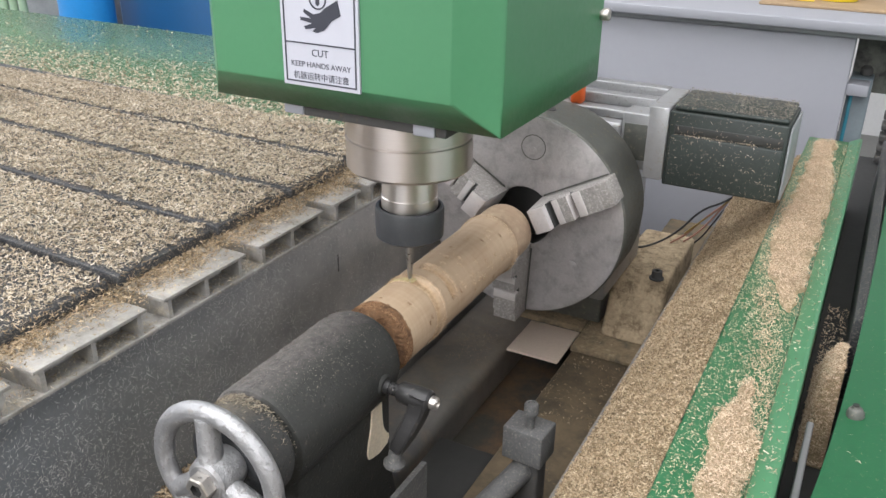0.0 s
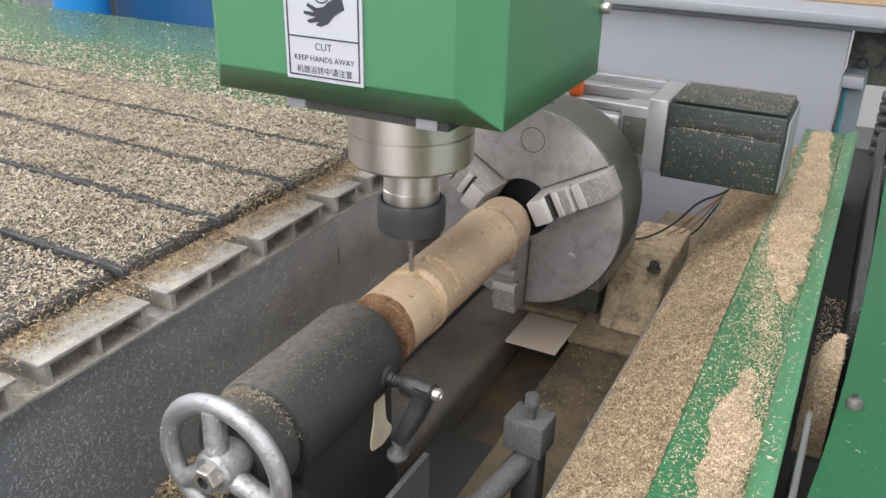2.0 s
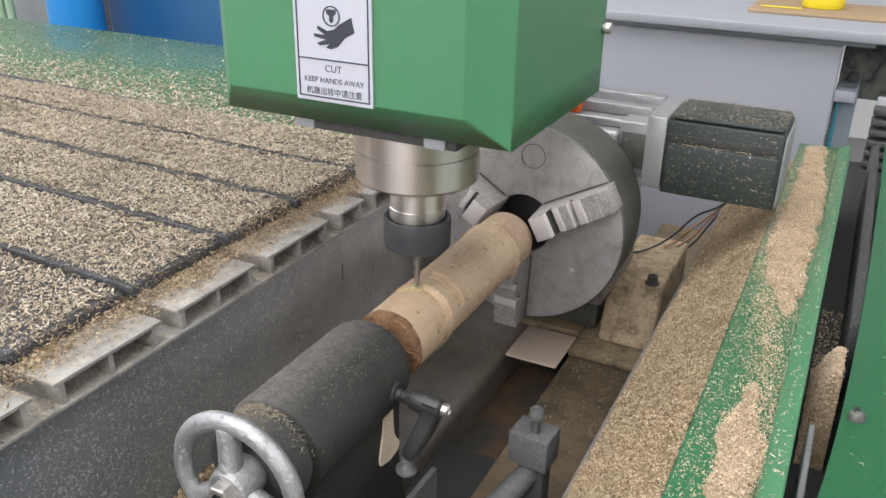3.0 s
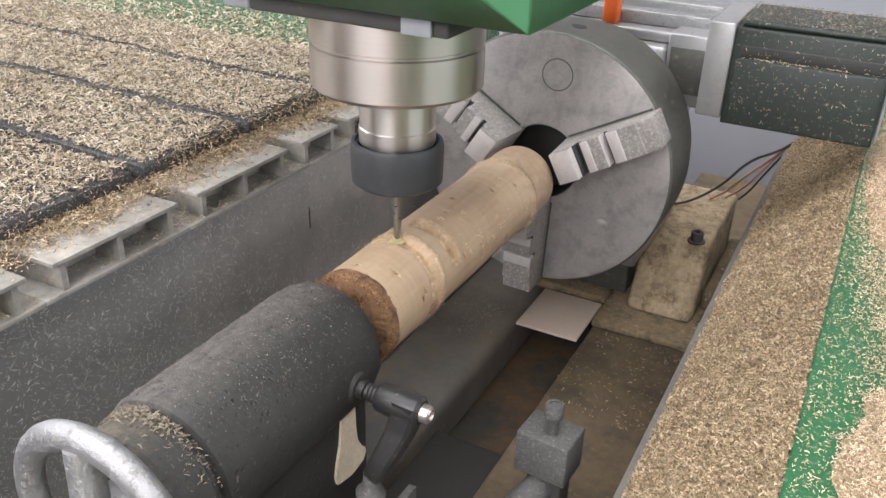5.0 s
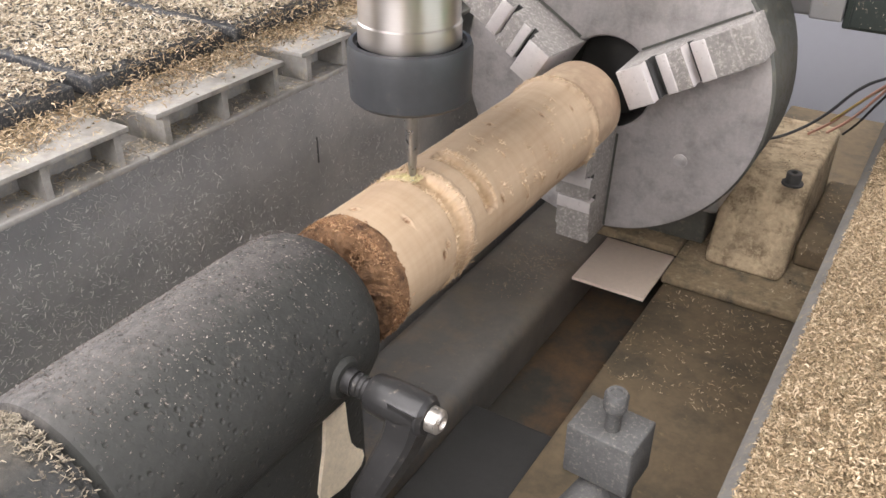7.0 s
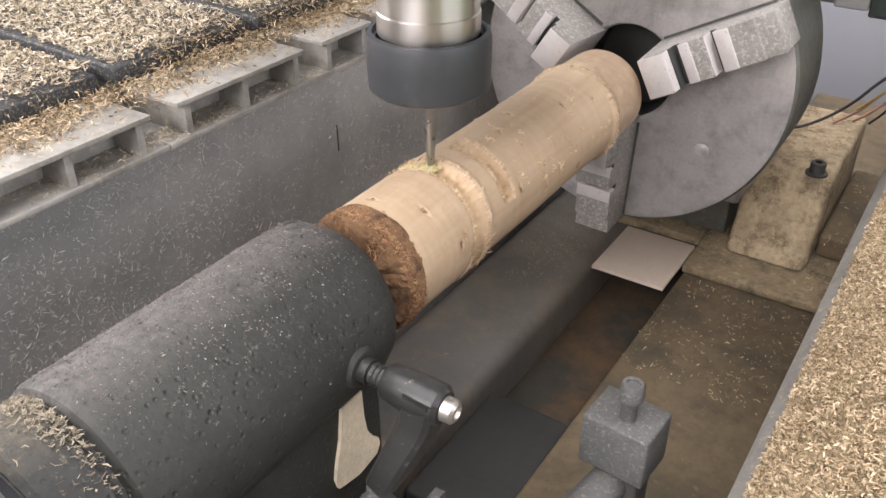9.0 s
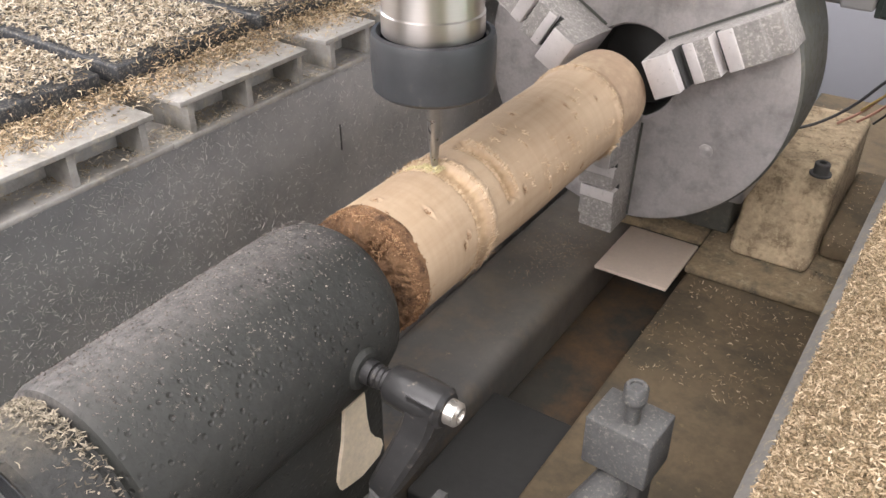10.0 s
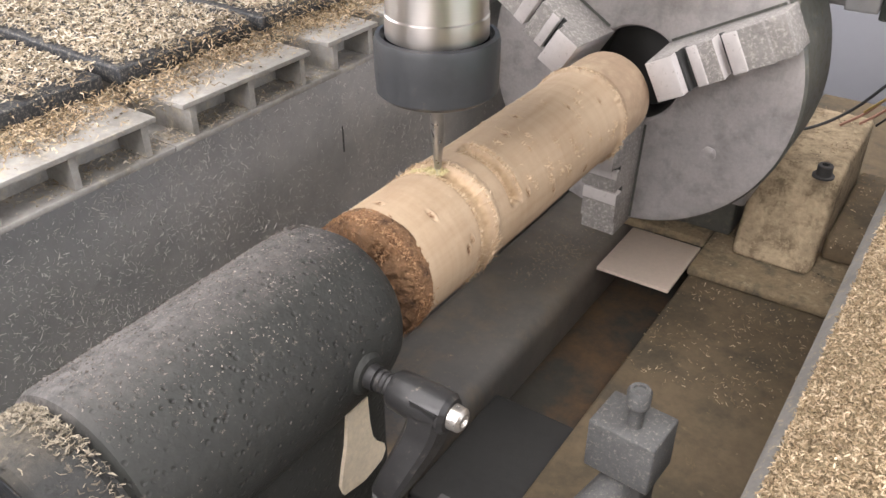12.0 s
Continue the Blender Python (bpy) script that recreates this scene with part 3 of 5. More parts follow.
def side_cover():
    cover = thing("side_cover", "green painted steel side cover with a round screw", "machine cover", kind="structure")
    bm = bmesh.new()
    ys = [-0.25 + 1.35 * i / 40 for i in range(41)]
    top = [bm.verts.new((cover_outline(y), y, 1.022)) for y in ys] + [bm.verts.new((0.6, y, 1.10)) for y in reversed(ys)]
    low = [bm.verts.new((v.co.x, v.co.y, v.co.z - 0.006)) for v in top]
    bm.faces.new(top)
    bm.faces.new(list(reversed(low)))
    for i in range(len(top)):
        j = (i + 1) % len(top)
        bm.faces.new((top[j], top[i], low[i], low[j]))
    bmesh.ops.recalc_face_normals(bm, faces=bm.faces)
    part("panel", bm, M_COVER, cover)
    part("edge_band", prism([(0.0185, 1.010), (0.0245, 1.014), (0.027, 1.0145), (0.027, 0.945), (0.0185, 0.945)], 0.60, 1.1, 0.001), M_BLACK_BOARD, cover, "dark speckled rubber edge band")
    part("body", box(0.205, 0.58, -0.24, 1.09, 0.0, 1.030, 0.003), M_COVER, cover)
    screw = part("screw", lathe([(0, 0.0046), (0.0020, 0.0046), (0.0024, 0.0034), (0.0036, 0.0028), (0.0048, 0.0005), (0.0048, -0.002)], along((0.0262, 0.4545, 1.0250), (-0.13, 0, 1)), 24), M_CHUCK_RIM, cover)
    part("hex_socket", lathe([(0, 0.0001), (0.0019, 0.0001), (0.0019, -0.0003)], along((0.0262 - 0.0007, 0.4545, 1.0303), (-0.13, 0, 1)), 6), M_BORE, cover)
    return screw


side_cover()


# ---- spindle head ----
SX, SY = -0.277, 0.483


def spindle_head():
    head = thing("router_head", "green painted sheet-steel spindle head cover with a warning sticker", "machine head", at=(-0.2915, 0.508, 1.157))
    bm = bmesh.new()
    x0, x1, y0, y1, c = -0.397, -0.186, 0.408, 0.605, 0.022

    def ring(z, inset):
        return [bm.verts.new(Vector(v) - Vector(head.location)) for v in (
            (x0, y1, z), (x0, y0 + c, z), (x0 + c, y0 + inset, z), (x1 - c, y0 + inset, z), (x1, y0 + c, z), (x1, y1, z))]
    rings = [ring(1.157, c), ring(1.1785, 0.0), ring(1.62, 0.0)]
    # the bottom ring has no chamfer left: its front corners lie under the side faces
    for v, x in ((rings[0][2], x0 + 0.0012), (rings[0][3], x1 - 0.0012)):
        v.co.x = x - head.location.x
    for a, b in zip(rings, rings[1:]):
        for i in range(6):
            bm.faces.new((a[i], a[(i + 1) % 6], b[(i + 1) % 6], b[i]))
    bm.faces.new(rings[2])
    bmesh.ops.recalc_face_normals(bm, faces=bm.faces)
    bmesh.ops.bevel(bm, geom=[e for e in bm.edges if len(e.link_faces) == 2 and e.calc_face_angle(0) > 0.3], offset=0.0014, segments=2, profile=0.6, affect="EDGES")
    smooth(bm, 9)
    shell = part("shell", bm, M_GREEN, head)
    sol = shell.modifiers.new("thickness", "SOLIDIFY")
    sol.thickness, sol.offset = 0.0025, -1
    base = Matrix.Translation(-Vector(head.location))

    def own(name, bm, material, parent=head, label=""):
        if parent is head:
            bmesh.ops.transform(bm, matrix=base, verts=bm.verts)
        return part(name, bm, material, parent, label)
    own("clamp_plate", box(-0.332, -0.226, 0.4385, 0.560, 1.1480, 1.1560, 0.001), M_DARK)
    own("plate_edge", box(-0.348, -0.3325, 0.4385, 0.470, 1.1480, 1.1560, 0.001), M_WHITE)
    own("plate_tab", box(-0.2480, -0.2330, 0.4362, 0.4382, 1.1480, 1.1560, 0.0005), M_WHITE)
    own("side_bolt", lathe([(0, 0.0065), (0.0038, 0.0065), (0.0045, 0.0055), (0.0045, 0.0015), (0.0030, 0.0015), (0.0030, -0.002)], along((-0.186, 0.5985, 1.205), (1, 0, 0)), 20), M_SCREW)
    # warning sticker
    sx0, sx1, sz0 = -0.3206, -0.2663, 1.1777
    sign = own("warning_sticker", box(sx0, sx1, 0.4062, 0.4078, sz0, sz0 + 0.092, 0.0), M_SIGN, head, "white warning sticker with a dark border")
    sign_at = Matrix.Translation(-Vector(head.location))

    def ink(name, bm):
        bmesh.ops.transform(bm, matrix=sign_at, verts=bm.verts)
        return part(name, bm, M_INK, sign)
    f0, f1 = 0.4058, 0.4063
    bm = bmesh.new()
    for a, b, c0, d in ((sx0 + 0.002, sx1 - 0.002, sz0 + 0.0022, sz0 + 0.0030), (sx0 + 0.002, sx1 - 0.002, sz0 + 0.0885, sz0 + 0.0893),
                        (sx0 + 0.002, sx0 + 0.0028, sz0 + 0.0030, sz0 + 0.0885), (sx1 - 0.0028, sx1 - 0.002, sz0 + 0.0030, sz0 + 0.0885),
                        (sx0 + 0.0028, sx1 - 0.0028, sz0 + 0.0252, sz0 + 0.0260)):
        box(a, b, f0, f1, c0, d, bm=bm)
    ink("border", bm)

    def lettering(body, size, x, z, name):
        cu = bpy.data.curves.new(name, "FONT")
        cu.body, cu.size, cu.align_x, cu.extrude = body, size, "CENTER", 0.0001
        tmp = new(name, cu)
        bpy.context.view_layer.update()
        me = bpy.data.meshes.new_from_object(tmp.evaluated_get(bpy.context.evaluated_depsgraph_get()))
        bpy.data.objects.remove(tmp)
        bm = bmesh.new()
        bm.from_mesh(me)
        bmesh.ops.transform(bm, matrix=pose(x, f0 + 0.0003, z, 90, 0, 0), verts=bm.verts)
        return ink(name, bm)
    mid = (sx0 + sx1) / 2
    lettering("CUT", 0.0060, mid, 1.1962, "lettering")
    lettering("KEEP HANDS AWAY", 0.0047, mid, 1.1893, "lettering")
    lettering("机器运转中请注意", 0.0050, mid, 1.1822, "lettering")
    # pictogram: a plain gloved-palm shape under a cutter
    def flat(points):
        bm = bmesh.new()
        a = [bm.verts.new((mid + x, f0, 1.2195 + z)) for x, z in points]
        b = [bm.verts.new((mid + x, f1, 1.2195 + z)) for x, z in points]
        bm.faces.new(a)
        bm.faces.new(list(reversed(b)))
        for i in range(len(a)):
            bm.faces.new((a[i], b[i], b[(i + 1) % len(a)], a[(i + 1) % len(a)]))
        bmesh.ops.recalc_face_normals(bm, faces=bm.faces)
        bmesh.ops.triangulate(bm, faces=bm.faces)
        return bm
    pict = flat([(0.0135, 0.010), (0.0155, 0.0015), (0.009, -0.002), (0.004, -0.0075), (-0.001, -0.0095), (-0.0045, -0.0088), (-0.002, -0.0066),
                 (-0.009, -0.0080), (-0.0105, -0.0064), (-0.0045, -0.0042), (-0.0125, -0.0030), (-0.0128, -0.0012), (-0.0050, -0.0015),
                 (-0.0105, 0.0018), (-0.0098, 0.0034), (-0.0035, 0.0010), (0.0015, 0.0022), (0.0050, 0.0052)])
    ink("pictogram", pict)
    ink("cutter_mark", flat([(-0.0035, 0.0135), (0.0030, 0.0135), (0.0030, 0.0112), (0.0010, 0.0095), (0.0012, 0.0072), (-0.0002, 0.0056), (-0.0016, 0.0072), (-0.0014, 0.0095), (-0.0035, 0.0112)]))
    bm = lathe([(0.0052, -0.0002), (0.0060, -0.0002), (0.0060, 0.0002), (0.0052, 0.0002)], along((mid - 0.0002, f0 + 0.0002, 1.2292), (0, 1, 0)), 28, close=True)
    ink("ring_mark", bm)
    return head


ROUTER = spindle_head()


def spindle():
    up = Matrix.Translation(Vector((SX, SY, 1.0565)) - ROUTER.location)
    sp = part("spindle", lathe([(0, 0.0535), (0.030, 0.0535), (0.0415, 0.0535), (0.0437, 0.0557), (0.0437, 0.0755), (0.0428, 0.0762), (0.0428, 0.0772), (0.0437, 0.0779), (0.0437, 0.135), (0, 0.135)], up, 72), M_SPINDLE, ROUTER, "brushed steel spindle body")
    part("shaft", lathe([(0, 0.0235), (0.0200, 0.0235), (0.0202, 0.0240), (0.0202, 0.0318), (0.0197, 0.0324), (0.0197, 0.0533), (0, 0.0533)], up, 56), M_SHAFT, sp)
    part("collet_nut", lathe([(0.005, 0.0005), (0.0225, 0.0005), (0.0243, 0.0022), (0.0247, 0.0115), (0.0247, 0.0215), (0.0240, 0.0238), (0.0222, 0.0243), (0.0215, 0.0225), (0.0205, 0.0220)], up, 56), M_NUT, sp)
    bit = part("router_bit", lathe([(0, -0.0405), (0.0006, -0.0402), (0.0014, -0.034), (0.0026, -0.021), (0.0030, -0.013), (0.0030, 0.010), (0, 0.010)], up, 24), M_BIT, sp, "tapered carbide cutting bit")
    return bit


spindle()


# ---- workpiece ----
def workpiece():
    wood = thing("wooden_workpiece", "half-turned pale wooden cylinder with a ragged cut groove", "workpiece", at=(AX, 0.55, AZ))
    seg, rows = 250, 400
    ya, yb = 0.4375, 0.6180

    def radius(y, a):
        r = 0.0262 + 0.0003 * noise.noise((math.cos(a) * 1.6, math.sin(a) * 1.6, y * 25))
        r += 0.00007 * noise.noise((math.cos(a) * 20, math.sin(a) * 20, y * 300))
        # winding cut: a shallow groove and a torn ridge beside it
        rag = 0.0007 * noise.noise((math.cos(a) * 16, math.sin(a) * 16, 2)) + 0.0004 * noise.noise((math.cos(a) * 45, math.sin(a) * 45, 3))
        turn = 0.4765 + 0.0035 * math.sin(a + 0.5) + rag
        r -= 0.0042 * (0.5 + 0.5 * math.tanh((y - turn + 0.0052) / 0.0003)) * (0.5 - 0.5 * math.tanh((y - turn - 0.0052) / 0.0010))
        d2 = (y - turn - 0.0078) / 0.0018
        r += (0.0006 + 0.0006 * noise.noise((math.cos(a) * 14, math.sin(a) * 14, 5))) * math.exp(-d2 * d2)
        # torn lip where the turning stopped
        d4 = (y - 0.6152 - 1.3 * rag) / 0.0016
        r += (0.0017 + 0.0014 * noise.noise((math.cos(a) * 11, math.sin(a) * 11, 9))) * math.exp(-d4 * d4)
        # a second short slit
        s = math.cos(a - 1.0) + 0.05 * noise.noise((y * 300, a * 4, 1))
        if s > 0.72:
            d3 = (y - 0.5040 - 0.6 * rag) / 0.0038
            r -= 0.0066 * math.exp(-d3 ** 4) * min(1, (s - 0.72) / 0.1)
        # torn nicks across the grain
        for na, ny, nw in nicks:
            da = math.atan2(math.sin(a - na), math.cos(a - na)) * 0.026
            dy = y - ny
            if abs(da) < 0.008 and abs(dy) < 0.003:
                r -= 0.0017 * math.exp(-(da / nw) ** 2 - (dy / 0.0007) ** 2)
                r += 0.0006 * math.exp(-(da / nw) ** 2 - ((dy - 0.0015) / 0.0006) ** 2)
        return r
    pick = random.Random(8)
    nicks = [(pick.uniform(-0.4, 2.6), pick.uniform(0.442, 0.468) if i < 5 else pick.uniform(0.512, 0.610), pick.uniform(0.0012, 0.0032)) for i in range(15)]
    bm = bmesh.new()
    grid = []
    for i in range(rows + 1):
        y = ya + (yb - ya) * i / rows
        grid.append([])
        for k in range(seg):
            a = 2 * math.pi * k / seg
            r = radius(y, a)
            grid[-1].append(bm.verts.new((r * math.cos(a), y - 0.55, r * math.sin(a))))
    for i in range(rows):
        for k in range(seg):
            bm.faces.new((grid[i][k], grid[i + 1][k], grid[i + 1][(k + 1) % seg], grid[i][(k + 1) % seg]))
    bmesh.ops.recalc_face_normals(bm, faces=bm.faces)
    for f in bm.faces:
        f.smooth = True
    part("turned_body", bm, M_WOOD, wood)
    # brown rough end towards the tailstock
    bm = bmesh.new()
    rng = random.Random(3)
    rings = []
    for j, (r, y) in enumerate(((0.0262, 0.4385), (0.0263, 0.4325), (0.0245, 0.4290), (0.0205, 0.4275), (0.014, 0.4270), (0.006, 0.4272))):
        rings.append([])
        for k in range(96):
            a = 2 * math.pi * k / 96
            wob = noise.noise((math.cos(a) * 5, math.sin(a) * 5, j * 3.1))
            rr = r + (0.0011 * wob + rng.uniform(-0.0005, 0.0005)) * (1 if j else 0.2)
            yy = y + (0.0022 * noise.noise((math.cos(a) * 3, math.sin(a) * 3, 7)) + rng.uniform(-0.0005, 0.0005)) * (0.3 if j == 0 else 1)
            rings[-1].append(bm.verts.new((rr * math.cos(a), yy - 0.55, rr * math.sin(a))))
    for p, q in zip(rings, rings[1:]):
        for k in range(96):
            bm.faces.new((p[k], p[(k + 1) % 96], q[(k + 1) % 96], q[k]))
    bm.faces.new(rings[-1])
    bmesh.ops.recalc_face_normals(bm, faces=bm.faces)
    part("brown_end", bm, M_BARK, wood, "dark brown rough end grain")
    # unturned tan end in the chuck
    part("held_end", lathe([(0.0, 0.1050), (0.0246, 0.1050), (0.0255, 0.1040), (0.0258, 0.095), (0.0257, 0.0735), (0.0232, 0.0712), (0.0232, 0.0685), (0.0, 0.0685)], along((0, 0, 0), (0, 1, 0)), 72), M_TANWOOD, wood, "tan unturned end with a torn step")

    def fringe(name, k, y, jit, a0, a1, ln, material, seed, rad=0.0262, aim=math.pi / 2):
        rr = np.random.default_rng(seed)
        a = rr.uniform(a0, a1, k)
        yy = (y(a) if callable(y) else y) + rr.normal(0, jit, k) - 0.55
        pts = np.stack([np.cos(a) * rad, yy, np.sin(a) * rad], 1)
        return chips(name, pts, ln, (0.00018, 0.0005), material, "", seed, wood, lift=0.55, curl=0.6, normals=np.stack([np.cos(a), 0 * a, np.sin(a)], 1), aim=aim)
    fringe("torn_fringe", 1100, lambda a: 0.4832 + 0.0035 * np.sin(a + 0.5), 0.0006, 0, 6.283, (0.0015, 0.0050), M_FIBRE, 11, 0.0266)
    fringe("torn_fringe", 1000, lambda a: 0.4714 + 0.0035 * np.sin(a + 0.5), 0.0005, 0, 6.283, (0.0015, 0.0048), M_FIBRE, 12, 0.0262)
    fringe("fresh_fringe", 1600, lambda a: 0.4765 + 0.0035 * np.sin(a + 0.5), 0.0036, 1.45, 2.7, (0.0012, 0.0036), M_FRESH, 20, 0.0250, None)
    fringe("torn_fringe", 1500, 0.6160, 0.0008, 0, 6.283, (0.001, 0.0040), M_FIBRE, 13, 0.0277)
    fringe("brown_fringe", 1100, 0.6196, 0.0006, 0, 6.283, (0.001, 0.0026), M_NICK, 18, 0.0250, None)
    fringe("torn_fringe", 300, 0.5084, 0.0005, 0.35, 1.65, (0.0012, 0.0034), M_FIBRE, 14, 0.0262)
    fringe("torn_fringe", 240, 0.4998, 0.0004, 0.35, 1.65, (0.001, 0.003), M_FIBRE, 21, 0.0262)
    fringe("brown_fringe", 7000, 0.4335, 0.0024, 0, 6.283, (0.0010, 0.0030), M_BARKFIBRE, 15, 0.0260, None)
    rr = np.random.default_rng(22)
    a, q = rr.uniform(0, 6.283, 2600), 0.0262 * np.sqrt(rr.uniform(0.25, 1, 2600))
    chips("end_fibre", np.stack([np.cos(a) * q, np.full(2600, 0.4282 - 0.55) + 0.0035 * np.clip((q - 0.021) / 0.005, 0, 1), np.sin(a) * q], 1), (0.0010, 0.0034), (0.0002, 0.0005), M_BARKFIBRE, "", 23, wood, lift=0.5, normals=(0, -1, 0))
    rr = np.random.default_rng(16)
    cl = rr.integers(0, 26, 380)
    a = rr.uniform(0.0, 2.4, 26)[cl] + rr.normal(0, 0.07, 380)
    yy = rr.uniform(0.515, 0.610, 26)[cl] + rr.normal(0, 0.0010, 380)
    chips("torn_fleck", np.stack([np.cos(a) * 0.0266, yy - 0.55, np.sin(a) * 0.0266], 1), (0.001, 0.0034), (0.0002, 0.0006), M_FIBRE, "", 17, wood, lift=0.5)
    na, ny = np.array([q[0] for q in nicks]), np.array([q[1] for q in nicks])
    a = np.repeat(na, 7) + rr.normal(0, 0.025, 7 * len(na))
    yy = np.repeat(ny, 7) + rr.normal(0, 0.0005, 7 * len(na)) - 0.55
    chips("torn_nick", np.stack([np.cos(a) * 0.0262, yy, np.sin(a) * 0.0262], 1), (0.0010, 0.0026), (0.0003, 0.0007), M_NICK, "", 19, wood, lift=0.15, normals=np.stack([np.cos(a), 0 * a, np.sin(a)], 1))
    return wood


workpiece()


# ---- chuck and headstock ----
def jaw(angle, chuck):
    """Stepped steel jaw in its radial slot."""
    a = radians(angle)
    m = Matrix.Rotation(-a, 4, "Y")
    steps = ((0.0262, 0.0455, 0.043), (0.0455, 0.0472, 0.036), (0.0472, 0.0500, 0.0290), (0.0500, 0.0560, 0.0325), (0.0560, 0.0650, 0.0318), (0.0650, 0.0685, 0.0205), (0.0685, 0.0765, 0.0275), (0.0765, 0.0905, 0.0262), (0.0905, 0.1010, 0.0225))
    outline = [(0.0262, 0.004)]
    for r0, r1, h in steps:
        outline += [(r0, -h), (r1, -h)]
    outline.append((0.1010, 0.004))
    bm = prism(outline, -0.0115, 0.0115, 0.0005)
    for v in bm.verts:
        v.co = Vector((v.co.x, v.co.z, v.co.y))
        if v.co.x < 0.034 and v.co.y < -0.004:
            v.co.x += abs(v.co.z) * 0.35
    bmesh.ops.recalc_face_normals(bm, faces=bm.faces)
    bmesh.ops.transform(bm, matrix=m, verts=bm.verts)
    inward = m.inverted()
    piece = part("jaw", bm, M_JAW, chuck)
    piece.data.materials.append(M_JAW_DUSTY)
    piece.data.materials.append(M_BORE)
    # ground pads stay bright, the other steps are pitted; gaps painted black as shade
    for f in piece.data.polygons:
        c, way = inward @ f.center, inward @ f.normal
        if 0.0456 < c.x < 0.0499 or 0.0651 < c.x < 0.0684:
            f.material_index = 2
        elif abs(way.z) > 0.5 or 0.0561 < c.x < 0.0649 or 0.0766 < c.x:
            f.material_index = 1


def chuck():
    ch = thing("lathe_chuck", "dusty grey three-jaw lathe chuck gripping the workpiece", "chuck", at=(AX, 0.693, AZ))
    back = along((0, 0, 0), (0, 1, 0))
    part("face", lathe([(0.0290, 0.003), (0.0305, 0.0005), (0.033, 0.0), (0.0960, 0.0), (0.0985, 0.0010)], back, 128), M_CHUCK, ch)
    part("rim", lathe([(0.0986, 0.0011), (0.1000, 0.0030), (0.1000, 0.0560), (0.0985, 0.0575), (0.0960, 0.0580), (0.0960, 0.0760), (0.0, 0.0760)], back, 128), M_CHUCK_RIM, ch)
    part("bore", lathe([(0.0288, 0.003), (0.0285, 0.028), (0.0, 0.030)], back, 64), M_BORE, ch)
    for angle in (28, 148, 268):
        jaw(angle, ch)
        m = Matrix.Rotation(-radians(angle), 4, "Y")
        bm = box(0.030, 0.0965, -0.0006, 0.0006, -0.0135, -0.0120)
        box(0.030, 0.0965, -0.0006, 0.0006, 0.0120, 0.0135, bm=bm)
        bmesh.ops.transform(bm, matrix=m, verts=bm.verts)
        part("slot_edge", bm, M_CHUCK_RIM, ch)
    for angle in (84, 204, 324):
        a = radians(angle)
        part("plug", lathe([(0, -0.0008), (0.0022, -0.0008), (0.0042, -0.0004), (0.0046, 0.0008)], along((0.066 * math.cos(a), 0, 0.066 * math.sin(a)), (0, 1, 0)), 24), M_BRASS if angle == 204 else M_CHUCK, ch)
        part("key_socket", lathe([(0, 0.0006), (0.0055, 0.0006), (0.0062, -0.001)], along((0.0998 * math.cos(a), 0.028, 0.0998 * math.sin(a)), (math.cos(a), 0, math.sin(a))), 24), M_BORE, ch)
    a = radians(84)
    part("maker_mark", lathe([(0.0112, -0.0002), (0.0120, -0.0002), (0.0120, 0.0004), (0.0112, 0.0004)], along((0.070 * math.cos(a), 0, 0.070 * math.sin(a)), (0, 1, 0)), 40, close=True), M_CHUCK_RIM, ch)
    return ch


chuck()


def ramp_block(outline, bevel):
    """A block with its side outline given in (y, z)."""
    bm = prism(outline, -0.226, -0.163, 0.0)
    for v in bm.verts:
        v.co = Vector((v.co.y, v.co.x, v.co.z))
    bmesh.ops.recalc_face_normals(bm, faces=bm.faces)
    bmesh.ops.bevel(bm, geom=list(bm.edges), offset=bevel, segments=3, profile=0.5, affect="EDGES")
    return smooth(bm, 60)


